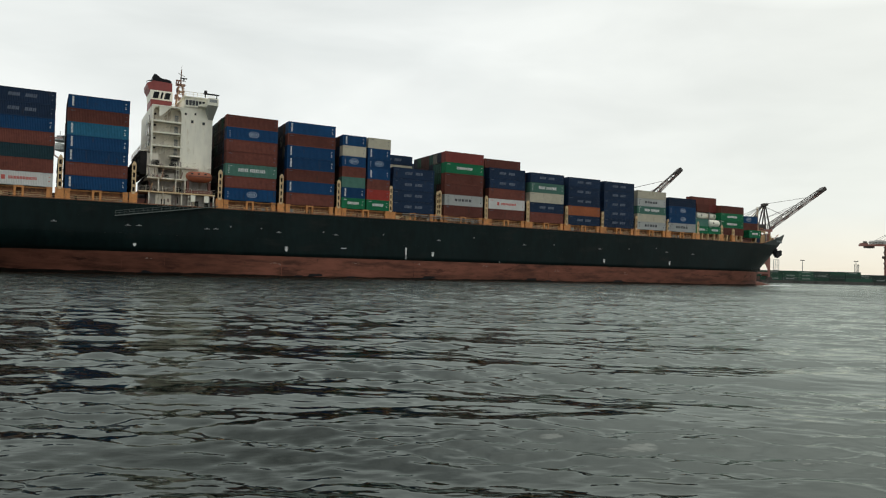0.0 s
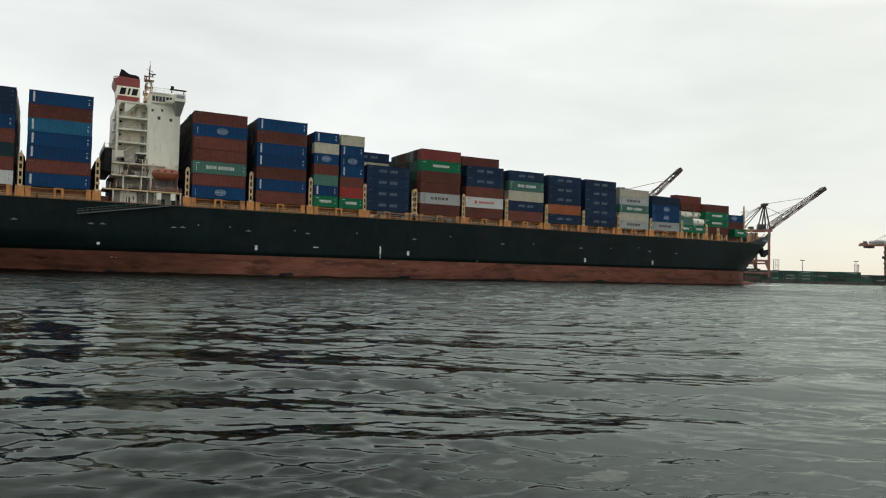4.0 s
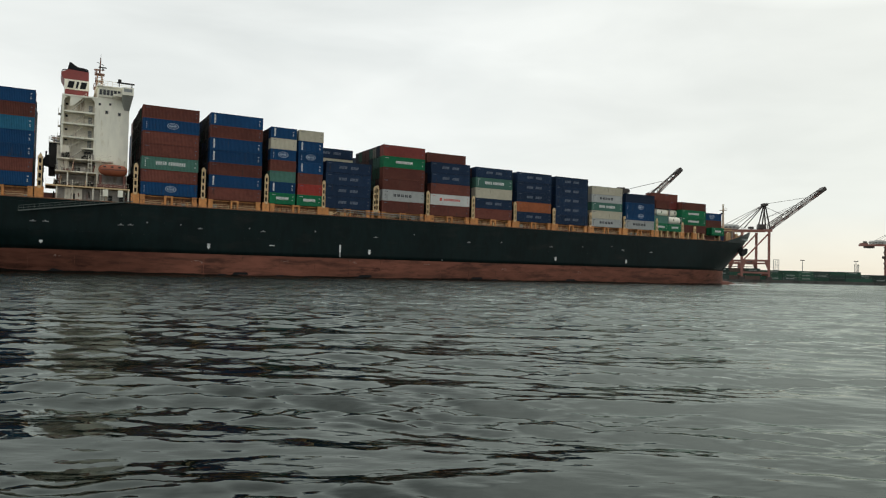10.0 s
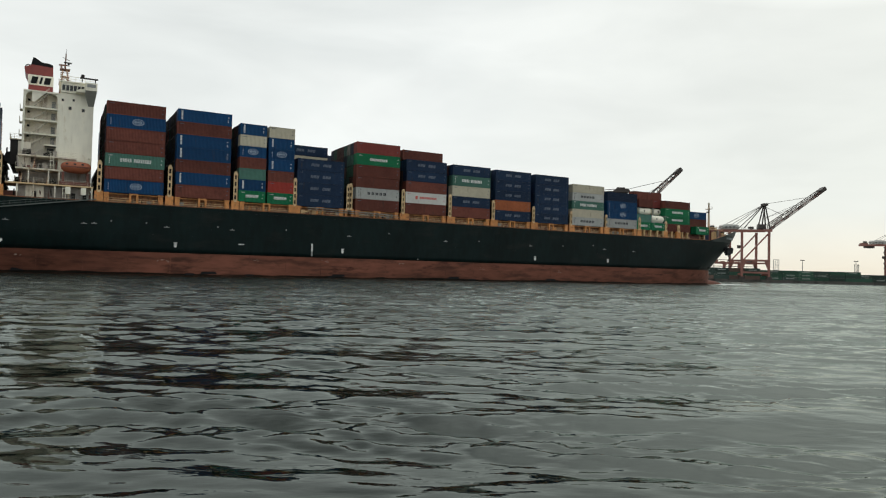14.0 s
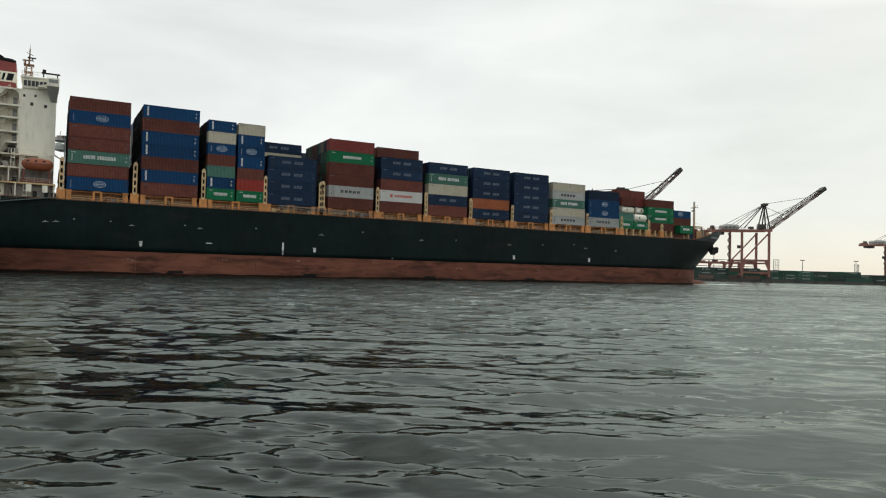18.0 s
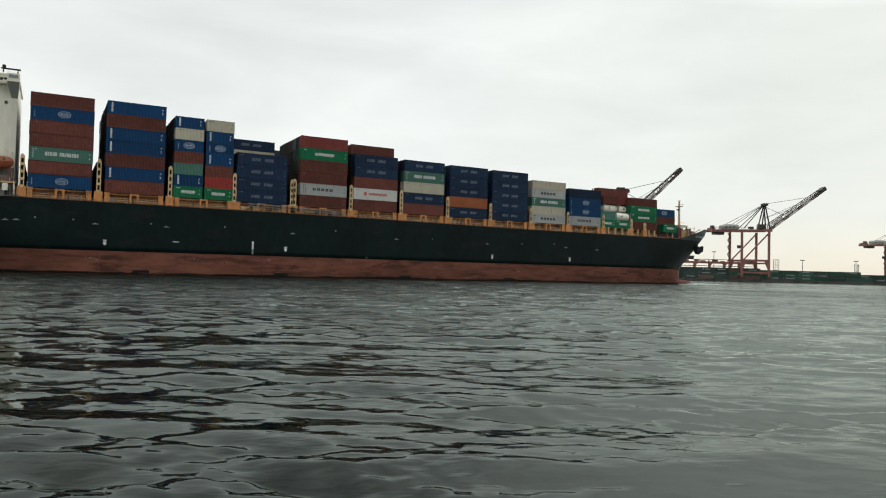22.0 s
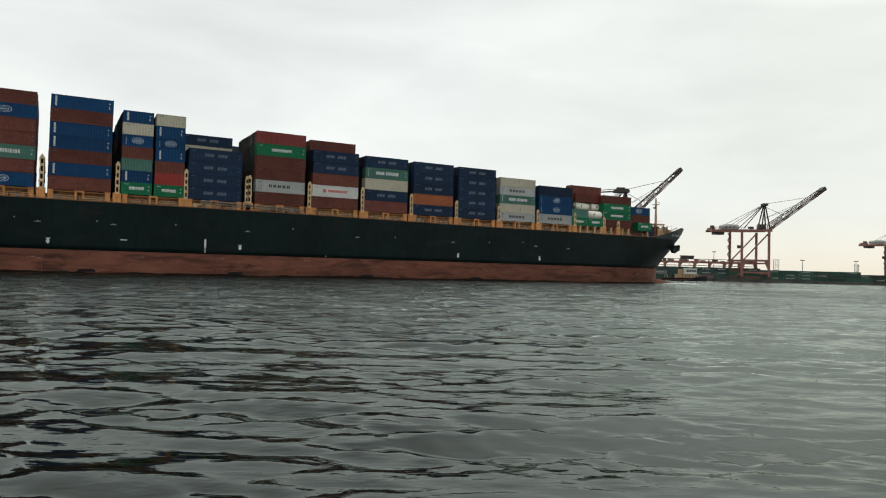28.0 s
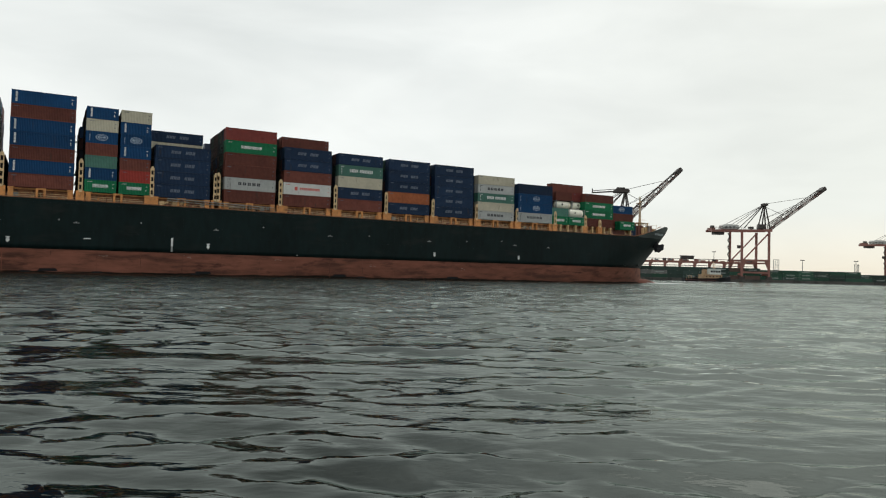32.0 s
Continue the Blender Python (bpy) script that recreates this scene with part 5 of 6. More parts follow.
for i in range(7):
    x = 233.6 + i * 0.9
    y = HALF - breadth(x, 16.6) - 0.12
    nm.box(x, y - 0.05, 15.9, x + 0.4, y + 0.6, 16.6)
tagged(part("name_bars", nm, material("weathered_name_paint", (0.22, 0.25, 0.25), 0.6, grain=5, spread=0.3), ship, "faded pale bars on the bow"), kind="stuff")

# white water round the bulb
foam = Shape()
rng4 = random.Random(21)
for i in range(260):
    x, y = 243 + 13 * rng4.random() ** 1.4, 16.1 + rng4.gauss(-1.5, 2.6)
    w, d = rng4.uniform(0.3, 1.5), rng4.uniform(0.15, 0.5)
    ring = [(x + w * math.cos(a) * rng4.uniform(0.7, 1.2), y + d * math.sin(a) * rng4.uniform(0.7, 1.2)) for a in np.linspace(0, math.tau, 8)[:-1]]
    foam.add([(p, q, 0.02) for p, q in ring] + [(x, y, 0.16)], [(k, (k + 1) % 7, 7) for k in range(7)])
FOAM = material("white_foam", (0.75, 0.78, 0.76), 0.8, grain=4, spread=0.2)
bow_foam = new("bow_foam", foam.mesh("bow_foam", FOAM))
tagged(bow_foam, "white foam flecks on the water round the bow", "foam", kind="stuff")
on_ship(bow_foam, 0, 0, 0)


# ---- far shore ----
RIGHT = Vector((math.cos(YAW), -math.sin(YAW), 0))
AWAY = Vector((math.sin(YAW), math.cos(YAW), 0))


def shore_pose(across, away, z=0.0, turn=0.0):
    """A pose on the far shore: metres to the side and away from the camera's mean line of sight."""
    p = RIGHT * across + AWAY * away
    return pose(p.x, p.y, z, 0, 0, -math.degrees(YAW) + turn)


CRANE = material("crane_red", (0.29, 0.125, 0.10), 0.6, grain=1, spread=0.2, stain=(0.18, 0.085, 0.07), stain_at=0.62)
TUG_WHITE_PAINT = material("worn_white_paint", (0.62, 0.66, 0.63), 0.6, grain=2, spread=0.12)
CRANE_DARK = material("crane_dark", (0.055, 0.044, 0.040), 0.6, grain=1, spread=0.25)
BOOM = material("boom_paint", (0.085, 0.055, 0.048), 0.6, grain=0.6, spread=0.4, stain=(0.16, 0.08, 0.065), stain_at=0.55)
PALE = material("boom_pale_paint", (0.58, 0.53, 0.50), 0.6, grain=0.6, spread=0.3, stain=(0.2, 0.1, 0.08), stain_at=0.55)
CONCRETE = material("quay_concrete", (0.11, 0.105, 0.095), 0.85, grain=1, spread=0.3, stain=(0.05, 0.05, 0.045), stain_at=0.5)
CRANE_HOUSE = material("crane_house_grey", (0.60, 0.60, 0.57), 0.6, grain=1, spread=0.1)

quay = new("quay", Shape().box(-900, 0, -3, 1100, 900, 2.1).box(-900, -0.5, 1.5, 1100, 0, 2.0).mesh("quay", CONCRETE))
tagged(quay, "low grey concrete quay across the harbour", "quay", kind="structure")
quay.matrix_basis = shore_pose(0, 573)


def gantry_crane(across, away, boom_angle, boom_length, size=1.0, shift=0.0):
    """A quay crane with its boom up; it stands with the landward legs to the side of -x."""
    c = new("quay_crane")
    tagged(c, "rust-red container crane with its boom raised", "crane", group="quay cranes")
    k = size

    def P(x, y, z):
        return (x * k, y * k, z * k)
    for x in (shift, shift + 21.4):
        for y, dx in ((0, 5.0), (16, 1.8)):
            part("leg", Shape().beam(P(x + dx, y, 0.5), P(x + dx, y, 38), 1.5 * k, 1.5 * k), CRANE, c)
    for y, dx in ((0, 5.0), (16, 1.8)):
        part("portal_beam", Shape().beam(P(dx + shift, y, 15), P(21.4 + shift + dx, y, 15), 1.3 * k, 1.6 * k), CRANE, c)
        part("brace", Shape().beam(P(dx + shift + 1, y, 15), P(21.4 + shift + dx, y, 37), 0.9 * k), CRANE, c)
    for x in (shift, shift + 21.4):
        part("sill_beam", Shape().beam(P(x + 5.0, 0, 4), P(x + 1.8, 16, 4), 1.6 * k), CRANE, c)
        part("cross_beam", Shape().beam(P(x + 5.0, 0, 13), P(x + 1.8, 16, 13), 1.3 * k), CRANE, c)
        part("bogie", Shape().box((x + 2.9) * k, -1 * k, 0, (x + 7.3) * k, 1 * k, 2.2 * k).box((x - 0.4) * k, 15 * k, 0, (x + 4.0) * k, 17 * k, 2.2 * k), CRANE_DARK, c)
    for y, dx in ((0, 5.0), (16, 1.8)):
        part("lower_beam", Shape().beam(P(dx + shift, y, 5.5), P(21.4 + shift + dx, y, 5.5), 1.1 * k, 1.4 * k), CRANE, c)
        for x in (shift, shift + 21.4):
            s_ = 1 if x == shift else -1
            part("gusset", Shape().prism([((x + dx) * k, 6 * k), ((x + dx + 3.5 * s_) * k, 14.4 * k), ((x + dx) * k, 14.4 * k)][::s_], (y - 0.5) * k, (y + 0.5) * k), CRANE, c)
    for i in range(8):
        part("stair_flight", Shape().beam(P(shift - 0.4 + (i % 2) * 1.6, 15, 14 + i * 2.9), P(shift + 1.2 - (i % 2) * 1.6, 15, 16.9 + i * 2.9), 0.9 * k, 0.5 * k), CRANE_DARK, c)
    part("access_cabin", Shape().box(8.2 * k, 14.5 * k, 25 * k, 10.4 * k, 17.5 * k, 27.5 * k), CRANE_DARK, c)
    for y, dx in ((4, 2.0), (12, -0.2)):
        part("girder", Shape().beam(P(-19 + dx, y, 38.1), P(28.5 + dx, y, 39.2), 1.3 * k, 1.9 * k), CRANE, c)
    part("girder_tie", Shape().box(-18 * k, 3 * k, 37.6 * k, -15 * k, 13 * k, 40.5 * k), CRANE, c)
    house_ = part("machinery_house", Shape().prism([(q * k, e * k) for q, e in ((-9, 39.8), (4, 39.8), (4, 42.2), (3.2, 43.0), (0.5, 43.3), (-6.5, 43.5), (-8.4, 43.0), (-9, 42.0))], 3 * k, 12 * k), CRANE_HOUSE, c, "pale grey machinery house")
    for q in (-7, -4, -1):
        part("vent_panel", Shape().box(q * k, 2.9 * k, 40.6 * k, (q + 1.6) * k, 3.0 * k, 42.0 * k), GREY, house_)
    walkway = Shape()
    for z in (40.4, 41.0, 41.6):
        walkway.beam(P(-18.5, 2.6, z - 0.6), P(27.5, 2.6, z + 0.4), 0.12 * k)
    for q in range(16):
        walkway.beam(P(-18.5 + 3 * q, 2.6, 39.2 + 0.06 * q), P(-18.5 + 3 * q, 2.6, 41.0 + 0.07 * q), 0.14 * k)
    part("girder_walkway_rail", walkway, CRANE_DARK, c)
    part("hoist_cabin", Shape().box(-17.5 * k, 4 * k, 40.6 * k, -15.5 * k, 8 * k, 42.2 * k).box(13 * k, 4 * k, 40.2 * k, 16 * k, 8 * k, 42.0 * k).box(20 * k, 3 * k, 40.2 * k, 24.5 * k, 8 * k, 44.0 * k), CRANE_DARK, c)
    part("trolley", Shape().box(-15 * k, 5 * k, 35.2 * k, -7 * k, 11 * k, 37.2 * k), CRANE_DARK, c)
    hinge, apex = Vector(P(29.5, 8, 39.5)), Vector(P(26.0, 8, 60.5))
    for x, y in ((22, 4), (22, 12), (29, 4), (29, 12)):
        part("mast_leg", Shape().beam(P(x, y, 39.5), apex + Vector((0, (y - 8) * 0.25 * k, 0)), 0.8 * k), CRANE_DARK, c)
    part("mast_head", Shape().box(apex.x - 1.7 * k, apex.y - 3 * k, apex.z - 1.4 * k, apex.x + 1.7 * k, apex.y + 3 * k, apex.z + 0.5 * k), CRANE_DARK, c)
    for x, y in ((8, 4), (6.5, 12), (-2, 4), (-4, 12), (-12, 4)):
        part("stay", Shape().beam(apex, P(x, y, 40.4), (0.55 if x > 0 else 0.3) * k), CRANE_DARK, c)
    d = Vector((math.cos(radians(boom_angle)), 0, math.sin(radians(boom_angle))))
    u = Vector((-d.z, 0, d.x))
    tip = hinge + d * boom_length
    n = 12
    for i in range(n):
        a = hinge + d * boom_length * i / n
        b = hinge + d * boom_length * (i + 1) / n
        tone = PALE if i in (1, 2, 4, 5, 7, 8) else BOOM
        for y in (-3, 3):
            o = Vector((0, y * k, 0))
            part("boom_chord", Shape().beam(a + o, b + o, 0.7 * k, 1.05 * k), tone if y < 0 else BOOM, c)
            part("boom_rail", Shape().beam(a + o + u * (4.2 - 2.2 * i / n) * k, b + o + u * (4.2 - 2.2 * (i + 1) / n) * k, 0.55 * k), CRANE_DARK if i in (0, 3, 6, 9, 10, 11) else BOOM, c)
            h_ = (4.1 - 2.2 * (i + 0.5) / n) * k
            part("boom_lattice", Shape().beam(a + o, a + o + u * h_, 0.26 * k).beam(a + o, b + o + u * h_, 0.22 * k), CRANE_DARK, c)
            if i in (1, 2, 4, 5, 7, 8) and y < 0:
                part("boom_panel", Shape().beam(a + o + d * 0.4 + u * h_ * 0.62, b + o - d * 0.4 + u * h_ * 0.62, 0.3 * k, h_ * 0.42), PALE, c)
        part("boom_tie", Shape().beam(a + Vector((0, -3 * k, 0)), a + Vector((0, 3 * k, 0)), 0.7 * k), CRANE, c)
    part("boom_head", Shape().beam(tip - d * 4 * k + u * 1.2 * k, tip + d * 0.5 * k + u * 1.2 * k, 7 * k, 2.6 * k), CRANE_DARK, c)
    part("stay_rope", Shape().beam(apex, hinge + d * boom_length * 0.72 + u * 3.5 * k, 0.3 * k), CRANE_DARK, c)
    part("stay_rope", Shape().beam(apex + Vector((0, 0, -2 * k)), hinge + d * boom_length * 0.3 + u * 3.5 * k, 0.3 * k), CRANE_DARK, c)
    for q in (0.45, 0.58):
        part("stay_rope", Shape().beam(hinge + Vector((-5 * k, 0, 9 * k)), hinge + d * boom_length * q + u * 3.2 * k, 0.24 * k), CRANE_DARK, c)
    c.matrix_basis = shore_pose(across, away, 2.1)
    return c


gantry_crane(230.7, 575, 37.3, 55.6)
near_crane = gantry_crane(115.5, 575, 45, 57.0, 1.15)
top = Vector((26.0, 8, 60.5)) * 1.15
part("apex_platform", Shape().box(top.x - 9, top.y - 4, top.z - 2.6, top.x + 2.5, top.y + 4, top.z - 0.4).box(top.x - 7, top.y - 2, top.z - 0.4, top.x - 1, top.y + 2, top.z + 1.6), CRANE_DARK, near_crane)
part("back_boom", Shape().beam(top + Vector((-2, 0, -1.2)), top + Vector((-27, 0, -3.0)), 1.0).beam(top + Vector((-2, 0, 0.6)), top + Vector((-27, 0, -1.4)), 0.5).beam(top + Vector((-26.6, 0, -3.2)), top + Vector((-26.6, 0, 0.4)), 0.7), CRANE_DARK, near_crane)
gantry_crane(451.0, 745, 35, 54.5, 1.0, 9.0)

# a steel tower on a pier beyond the ship
pier = new("pier", Shape().box(-30, -6, -3, 30, 30, 2.1).mesh("pier", CONCRETE))
tagged(pier, "low grey concrete pier beyond the ship", "pier", kind="structure")
pier.matrix_basis = shore_pose(-140, 257)
tower = new("loading_tower")
tagged(tower, "grey and red steel tower with railed platforms and pipes", "tower")
for x, y in ((4.5, 0), (5.6, 0), (4.5, 1.6), (5.6, 1.6)):
    part("leg", Shape().beam((x, y, 0), (x, y, 44), 0.3), GREY, tower)
for i in range(13):
    z = 1 + i * 3
    part("brace", Shape().beam((4.5, 0, z), (5.6, 0, z + 3), 0.14).beam((4.5, 0, z), (4.5, 1.6, z + 3), 0.14), GREY, tower)
for z, x0, x1 in ((40.2, 0.6, 6.4), (43.6, -0.2, 6.9)):
    part("platform", Shape().box(x0, -0.6, z - 0.35, x1, 5, z), GREY, tower)
    rail = Shape()
    for q in (0.4, 0.8, 1.2):
        rail.beam((x0, -0.6, z + q), (x1, -0.6, z + q), 0.07).beam((x0, -0.6, z + q), (x0, 5, z + q), 0.07)
    for i in range(7):
        rail.beam((x0 + (x1 - x0) * i / 6, -0.6, z), (x0 + (x1 - x0) * i / 6, -0.6, z + 1.2), 0.09)
    part("railing", rail, GREY, tower)
part("cabin", Shape().prism([(1.0, 40.2), (3.2, 40.2), (3.2, 42.0), (2.9, 42.4), (1.0, 42.4)], 0.2, 3.5), TUG_WHITE_PAINT, tower, "white cabin")
part("pipe", Shape().tube((-0.6, 1.0, 44.3), (6.4, 1.0, 44.3), 0.3).tube((0.2, 1.0, 38.2), (0.2, 1.0, 44.3), 0.22).tube((0.2, 1.0, 38.2), (2.4, 1.0, 36.9), 0.22), CRANE, tower, "faded red pipe")
part("pipe", Shape().tube((0.4, 2.4, 45.2), (7.0, 2.4, 45.2), 0.26).tube((3.6, 2.4, 40.2), (3.6, 2.4, 45.2), 0.2), GREY, tower)
part("winch", Shape().tube((3.9, 0.4, 44.4), (3.9, 2.6, 44.4), 0.7, n=12).box(5.0, 0, 43.6, 6.4, 2.4, 45.0), DARK, tower)
part("pole", Shape().beam((2.2, 1, 43.6), (2.2, 1, 46.6), 0.14).beam((6.2, 1, 43.6), (6.2, 1, 46.2), 0.14), GREY, tower)
tower.matrix_basis = shore_pose(-139.2, 257, 2.1)

# low trestle behind the ship's bow
trestle = new("rail_gantry")
tagged(trestle, "low rust-red steel gantry along the quay", "gantry")
for i in range(13):
    part("post", Shape().box(i * 12, 0, -2, i * 12 + 1.8, 1.4, 10.4), CRANE, trestle)
    part("bracket", Shape().prism([(i * 12 + 1.8, 10.4), (i * 12 + 1.8, 8.6), (i * 12 + 3.6, 10.4)][::-1], 0.2, 1.2), CRANE, trestle)
    part("upper_post", Shape().box(i * 12 + 5, 0.2, 12.0, i * 12 + 5.5, 1.0, 13.6), CRANE_DARK, trestle)
part("top_rail", Shape().box(-4, 0.3, 13.3, 159, 0.8, 13.7), CRANE_DARK, trestle)
part("long_beam", Shape().box(-4, -0.2, 10.2, 159, 1.4, 11.9), CRANE, trestle)
part("lower_beam", Shape().box(-4, 0.1, 8.0, 159, 1.0, 8.5), CRANE_DARK, trestle)
part("roof_house", Shape().box(98, -0.5, 13.7, 108, 3, 15.8).box(97.5, -0.9, 15.8, 108.5, 3.4, 16.2), CRANE_DARK, trestle)
rngt = random.Random(41)
for i in range(34):
    x, w, h = rngt.uniform(-3, 153), rngt.uniform(0.8, 4.5), rngt.uniform(0.5, 1.9)
    part("machinery", Shape().box(x, 0.1, 11.9, x + w, 1.3, 11.9 + h), rngt.choice((CRANE, CRANE, CRANE_DARK, GREY, PALE)), trestle)
trestle.matrix_basis = shore_pose(95, 590, 4.0)

# stacked boxes on the quay
# greyed box paints: the haze of the distance is put into their colour
YARD = {"g": material("yard_green", (0.040, 0.100, 0.070), 0.7, specular=0.15, grain=0.8, spread=0.2, each=0.3), "d": material("yard_dark_green", (0.042, 0.066, 0.058), 0.7, specular=0.15, grain=0.8, spread=0.2, each=0.3),
        "k": material("yard_brown", (0.14, 0.095, 0.080), 0.7, specular=0.15, grain=0.8, spread=0.2, each=0.35), "y": material("yard_grey", (0.17, 0.17, 0.165), 0.7, specular=0.15, grain=0.8, spread=0.2, each=0.3)}
BOXMESH = container_meshes(L40, 2.95)
LOWMESH = container_meshes(L40, 2.59)
yard = "gdggdggdgkgd"
rng = random.Random(11)
YARDMARK = material("yard_marking", (0.36, 0.40, 0.38), 0.7, grain=2, spread=0.2)
YARDBAR = bars(L40, 2.95, "W").mesh("lettering", MARK)


def yard_box(i, k, across, away, code, meshes=BOXMESH, rise=2.95):
    c = new("quay_container")
    tagged(c, f"{COLOUR_WORDS[code]} steel container stacked on the far quay", "container", group="containers on the quay")
    for name in ("frame", "side_panel", "roof_panel", "end_panel", "door"):
        part(name, meshes[name], YARD[code], c)
    if rng.random() < 0.35:
        tagged(part("lettering", YARDBAR, YARDMARK, c), kind="stuff")
    c.matrix_basis = shore_pose(across, away, 2.1 + rise * k)


for i in range(14):
    for k in range(3 if 1 <= i else 2):
        yard_box(i, k, 86 + i * 12.3 + (0.05 if k else 0), 580, rng.choice("ddgkdgdky"))
for i in range(7):
    for k in range(3):
        yard_box(i, k, 252.5 + i * 12.6 + (0.3 if k == 1 else 0), 584, rng.choice("ggdggggdg"), LOWMESH, 2.59)
for i in range(10):
    for k in range(2):
        yard_box(i, k, 341 + i * 12.6, 590, rng.choice("ddkgdyd"))


def light_mast(across, away, high):
    m = new("light_mast")
    tagged(m, "tall slim grey yard light mast", "street lamp", group="yard light masts")
    part("pole", Shape().tube((0, 0, 0), (0, 0, high), 0.35, 0.2), GREY, m)
    part("lamp_head", Shape().box(-1.5, -0.6, high - 0.3, 1.5, 0.6, high + 0.3), CRANE_DARK, m)
    m.matrix_basis = shore_pose(across, away, 2.1)


ct = new("lattice_tower")
tagged(ct, "slim grey lattice tower on the quay", "tower")
for x, y in ((0, 0), (2.2, 0), (0, 2.2), (2.2, 2.2)):
    part("post", Shape().beam((x, y, 0), (x, y, 14.3), 0.28), GREY, ct)
for i in range(7):
    z = 0.3 + 2 * i
    part("brace", Shape().beam((0, 0, z), (2.2, 0, z + 2), 0.18).beam((2.2, 0, z + 2), (2.2, 2.2, z), 0.18), GREY, ct)
part("top_platform", Shape().box(-0.4, -0.4, 13.9, 2.6, 2.6, 14.2), CRANE_DARK, ct)
ct.matrix_basis = shore_pose(337.8, 596, 2.1)
hut = new("yard_office")
tagged(hut, "small pale flat-roofed yard office on the quay", "building")
part("wall", Shape().box(0, 0, 0, 6, 5, 7.2), CRANE_HOUSE, hut)
part("roof", Shape().box(-0.3, -0.3, 7.2, 6.3, 5.3, 7.6), GREY, hut)
for x in (0.8, 2.6, 4.4):
    part("window", Shape().box(x, -0.06, 5.2, x + 1.0, 0.02, 6.4), GLASS, hut)
hut.matrix_basis = shore_pose(333, 606, 2.1)
light_mast(291, 590, 16.5)
light_mast(340, 600, 17)
light_mast(223, 600, 22)
ft = new("frame_tower")
tagged(ft, "small grey lattice tower on the quay", "tower")
for x, y in ((0, 0), (3, 0), (0, 3), (3, 3)):
    part("post", Shape().beam((x, y, 0), (x, y, 16.5), 0.3), GREY, ft)
for z in (8, 12, 16.4):
    part("ring", Shape().beam((0, 0, z), (3, 0, z), 0.3).beam((3, 0, z), (3, 3, z), 0.3).beam((3, 3, z), (0, 3, z), 0.3), GREY, ft)
ft.matrix_basis = shore_pose(268, 588, 2.1)

# ---- tug ----
tug = new("tugboat")
tagged(tug, "small tug with dark hull and cream wheelhouse", "boat")
hs = []
for u in np.linspace(0, 1, 15):
    x = -14 + 28 * u
    b = 4.4 * (1 - max(0, (u - 0.55) / 0.45) ** 2.2) * (0.8 + 0.2 * min(1, u / 0.15))
    z = 2.1 + 1.4 * max(0, (u - 0.5) / 0.5) ** 2
    hs.append([(x, -b, z), (x, -b * 0.9, -1), (x, b * 0.9, -1), (x, b, z)])
sh = Shape().grid(hs)
sh.f.append((0, 1, 2, 3))
sh.grid([[r[0], r[3]] for r in hs])
part("hull", sh, BLACK, tug, "black tug hull")
part("rubbing_band", Shape().box(-14.2, -4.55, 0.9, 4, -4.3, 1.3), material("tug_red", (0.16, 0.05, 0.04), 0.7, grain=2, spread=0.2), tug)
for x in np.arange(-12, 6, 2.6):
    part("tyre_fender", Shape().grid([[(x + (0.55 + 0.2 * math.cos(q)) * math.cos(a), -4.55 + 0.2 * math.sin(q), 0.9 + (0.55 + 0.2 * math.cos(q)) * math.sin(a)) for q in np.linspace(0, math.tau, 7)[:-1]] for a in np.linspace(0, math.tau, 13)], close=True), BLACK, tug)
BUFF = material("tug_tan", (0.44, 0.29, 0.16), 0.6, grain=2, spread=0.2, stain=(0.22, 0.12, 0.07), stain_at=0.55)
dh = part("deckhouse", Shape().box(-4.0, -2.8, 1.4, 8, 2.8, 4.3).box(-4.3, -3.0, 4.3, 8.4, 3.0, 4.5), BUFF, tug, "tan deckhouse")
for x in (-1.6, 0.4, 2.4, 4.4, 6.4):
    part("window", Shape().box(x, -2.86, 2.9, x + 0.8, -2.78, 3.6), GLASS, dh)
part("house_band", Shape().box(-2.56, -2.88, 1.6, 8.06, -2.8, 2.3), DECKRED, dh)
wh = part("wheelhouse", Shape().box(1.0, -2.2, 4.5, 7.4, 2.2, 7.6).box(0.7, -2.5, 7.6, 7.8, 2.5, 7.85), TUG_WHITE_PAINT, tug, "greenish white wheelhouse")
for x in (1.4, 2.9, 4.4, 5.9):
    part("window", Shape().box(x, -2.28, 5.7, x + 1.2, -2.18, 6.8), GLASS, wh)
part("window", Shape().box(7.38, -1.8, 5.7, 7.46, 1.8, 6.8), GLASS, wh)
for y in (-2.0, 1.0):
    stack = part("funnel", Shape().box(-2.4, y, 4.5, -0.8, y + 1.0, 7.4), BUFF, tug)
    part("funnel_top", Shape().box(-2.5, y - 0.05, 7.4, -0.7, y + 1.05, 7.9), BLACK, stack)
part("mast", Shape().beam((4.2, 0, 7.6), (3.8, 0, 12.2), 0.28).beam((4.0, -1.3, 9.6), (4.0, 1.3, 9.6), 0.15).beam((2.6, 0, 10.4), (5.2, 0, 10.4), 0.18).box(3.4, -0.8, 8.4, 4.9, 0.8, 8.6), CREAM, tug)
part("bulwark", Shape().add([(5, -4.2, 1.5), (9.5, -3.4, 1.8), (13.6, -0.4, 3.0), (13.6, -0.4, 3.9), (9.5, -3.4, 3.0), (5, -4.2, 2.5), (5, -4.0, 1.5), (9.4, -3.2, 1.8), (13.4, -0.2, 3.0), (13.4, -0.2, 3.9), (9.4, -3.2, 3.0), (5, -4.0, 2.5)],
     [(0, 1, 4, 5), (1, 2, 3, 4), (11, 10, 7, 6), (10, 9, 8, 7), (5, 4, 10, 11), (4, 3, 9, 10), (0, 5, 11, 6)]), BLACK, tug)
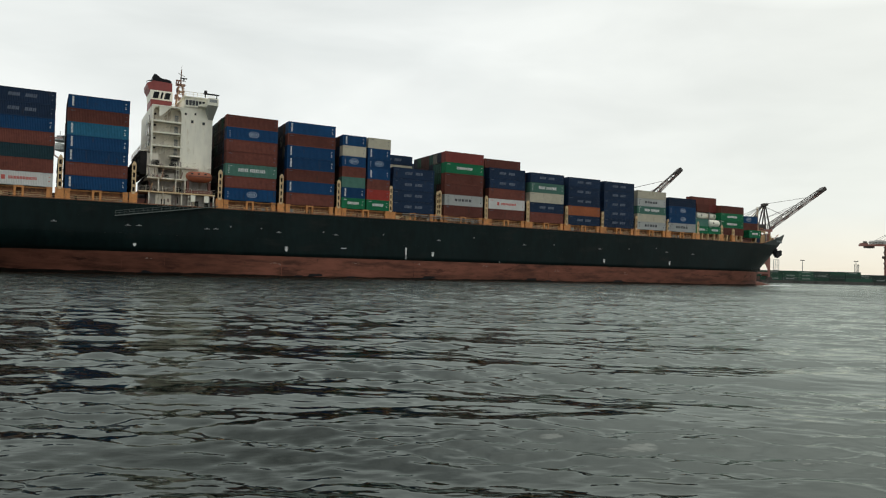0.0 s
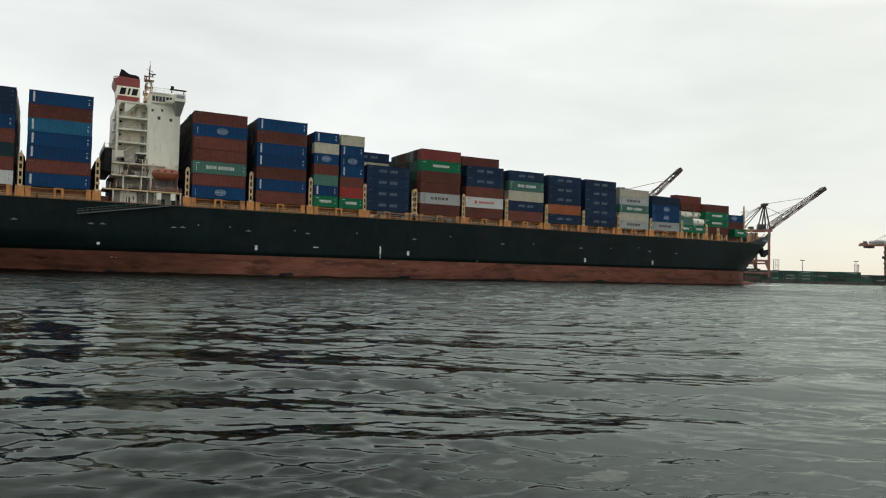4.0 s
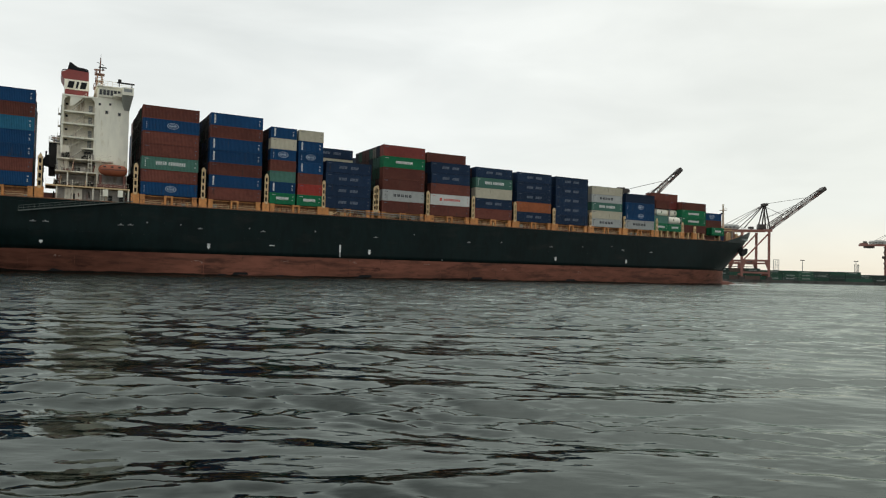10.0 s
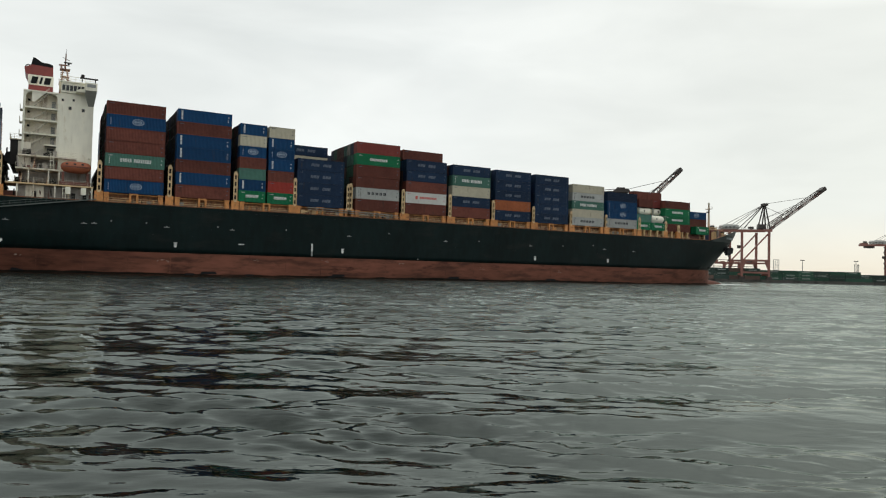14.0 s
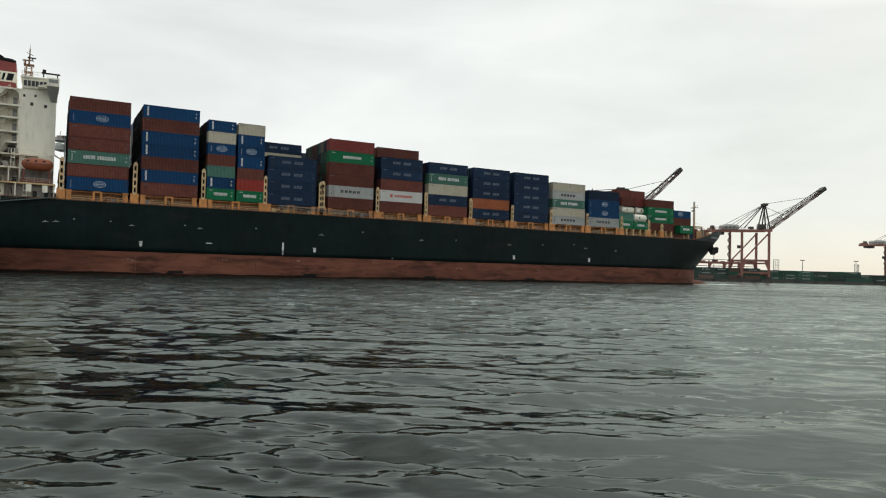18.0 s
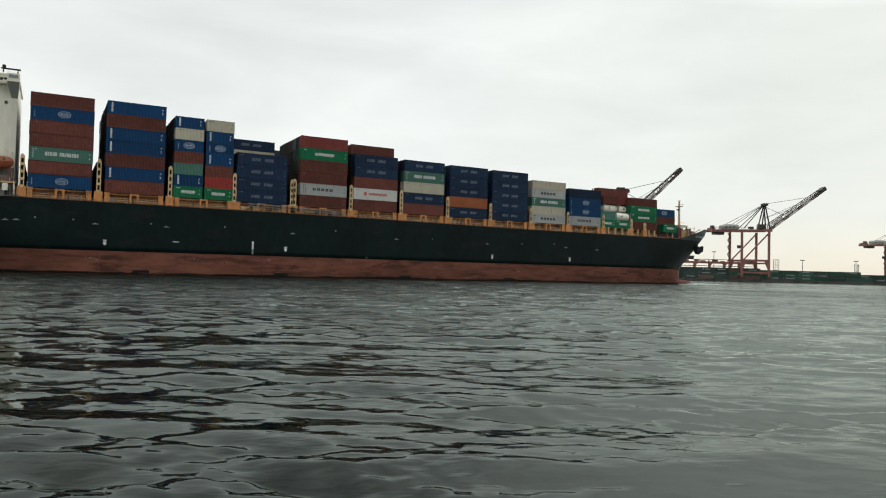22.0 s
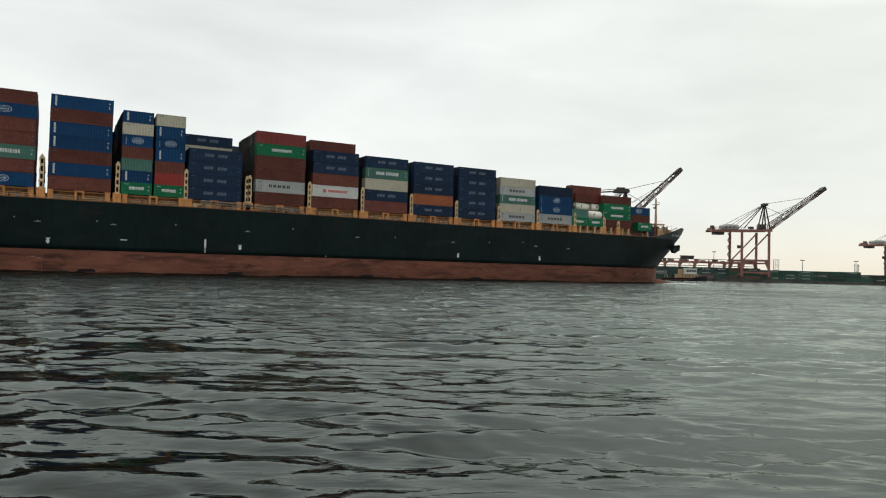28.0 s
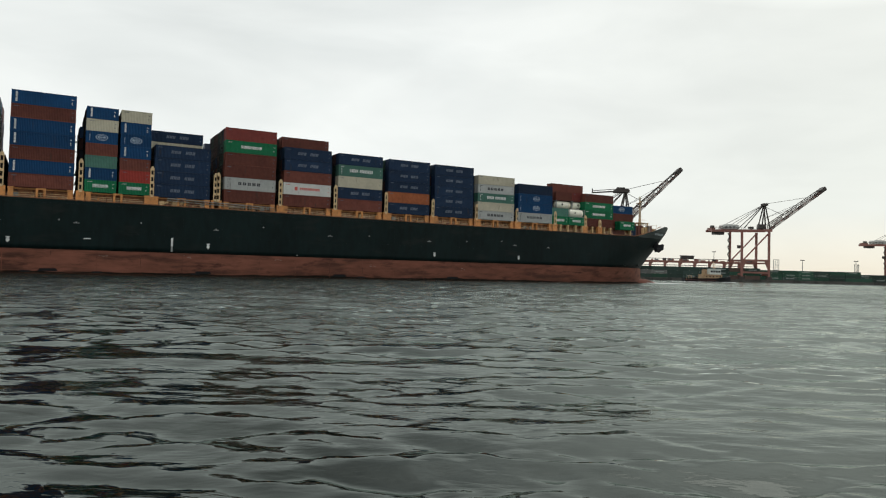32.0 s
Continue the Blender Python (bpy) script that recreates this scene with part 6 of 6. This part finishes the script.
part("towing_winch", Shape().tube((-7, -1.5, 2.4), (-7, 1.5, 2.4), 0.9, n=12).box(-8, -1.8, 1.3, -6, 1.8, 1.8), DARK, tug)
part("tow_bow", Shape().beam((-10, -3, 1.5), (-10, -2.4, 3.6), 0.3).beam((-10, -2.4, 3.6), (-10, 2.4, 3.6), 0.3).beam((-10, 2.4, 3.6), (-10, 3, 1.5), 0.3), BUFF, tug)
for x in np.arange(-13.5, -5, 1.4):
    part("rail_post", Shape().beam((x, -4.1, 1.6), (x, -4.1, 2.6), 0.1), CREAM, tug)
wf = Shape()
rng5 = random.Random(5)
for i in range(70):
    x, y = rng5.uniform(-22, 15), rng5.uniform(-6.0, -4.2)
    w = rng5.uniform(0.5, 1.6)
    wf.add([(x - w, y, 0.03), (x, y - 0.3, 0.03), (x + w, y, 0.03), (x, y + 0.3, 0.03), (x, y, 0.2)], [(0, 1, 4), (1, 2, 4), (2, 3, 4), (3, 0, 4)])
tagged(part("wash", wf, FOAM, tug, "white wash along the tug"), kind="stuff")


def tug_rows():
    rows = []
    for t in TIMES:
        across = (1252 - 784 + 10.6 * (t - 32)) / 1291 * 432
        rows.append((t, shore_pose(across, 432, 0.0)))
    return rows


MOVING.append((tug, tug_rows()))


# ---- bird ----
bird = new("bird")
tagged(bird, "small dark bird in fast flight over the water", "bird")
PLUMAGE = material("dark_plumage", (0.02, 0.018, 0.017), 0.8, grain=40, spread=0.3)
part("body", Shape().grid([[(x, r * math.cos(a), r * math.sin(a)) for a in np.linspace(0, math.tau, 9)[:-1]] for x, r in ((-0.085, 0.004), (-0.07, 0.014), (-0.04, 0.02), (0.0, 0.024), (0.05, 0.018), (0.09, 0.006))], close=True), PLUMAGE, bird, smooth=True)
for side_ in (-1, 1):
    part("wing", Shape().add([(-0.04, 0.015 * side_, 0.01), (0.03, 0.015 * side_, 0.008), (0.05, 0.075 * side_, 0.05), (0.085, 0.15 * side_, 0.075), (0.0, 0.08 * side_, 0.055), (-0.005, 0.06 * side_, 0.04)],
         [(0, 1, 2, 5), (5, 2, 4), (2, 3, 4)]), PLUMAGE, bird)
part("tail", Shape().prism([(0.08, -0.004), (0.15, -0.006), (0.15, 0.002), (0.08, 0.004)], -0.02, 0.02), PLUMAGE, bird)
FLIGHT = ((0.0, 60.0, -8.0, 3.0), (28.0, 36.0, 0.5, 1.6), (28.4, 23.64, 7.91, 2.33), (28.8, 17.21, 11.36, 3.03), (29.0, 14.33, 12.9, 3.58), (29.3, 10.18, 15.13, 4.1), (29.5, 7.32, 16.67, 4.37), (29.8, 1.73, 19.68, 4.74), (30.2, -5.24, 23.44, 5.12), (32.0, -34.0, 38.0, 7.0))
MOVING.append((bird, [(t, pose(x, y, z, 0, 10, -28)) for t, x, y, z in FLIGHT]))


def motions():
    for ob, way in MOVING:
        walk(ob, way)


motions()
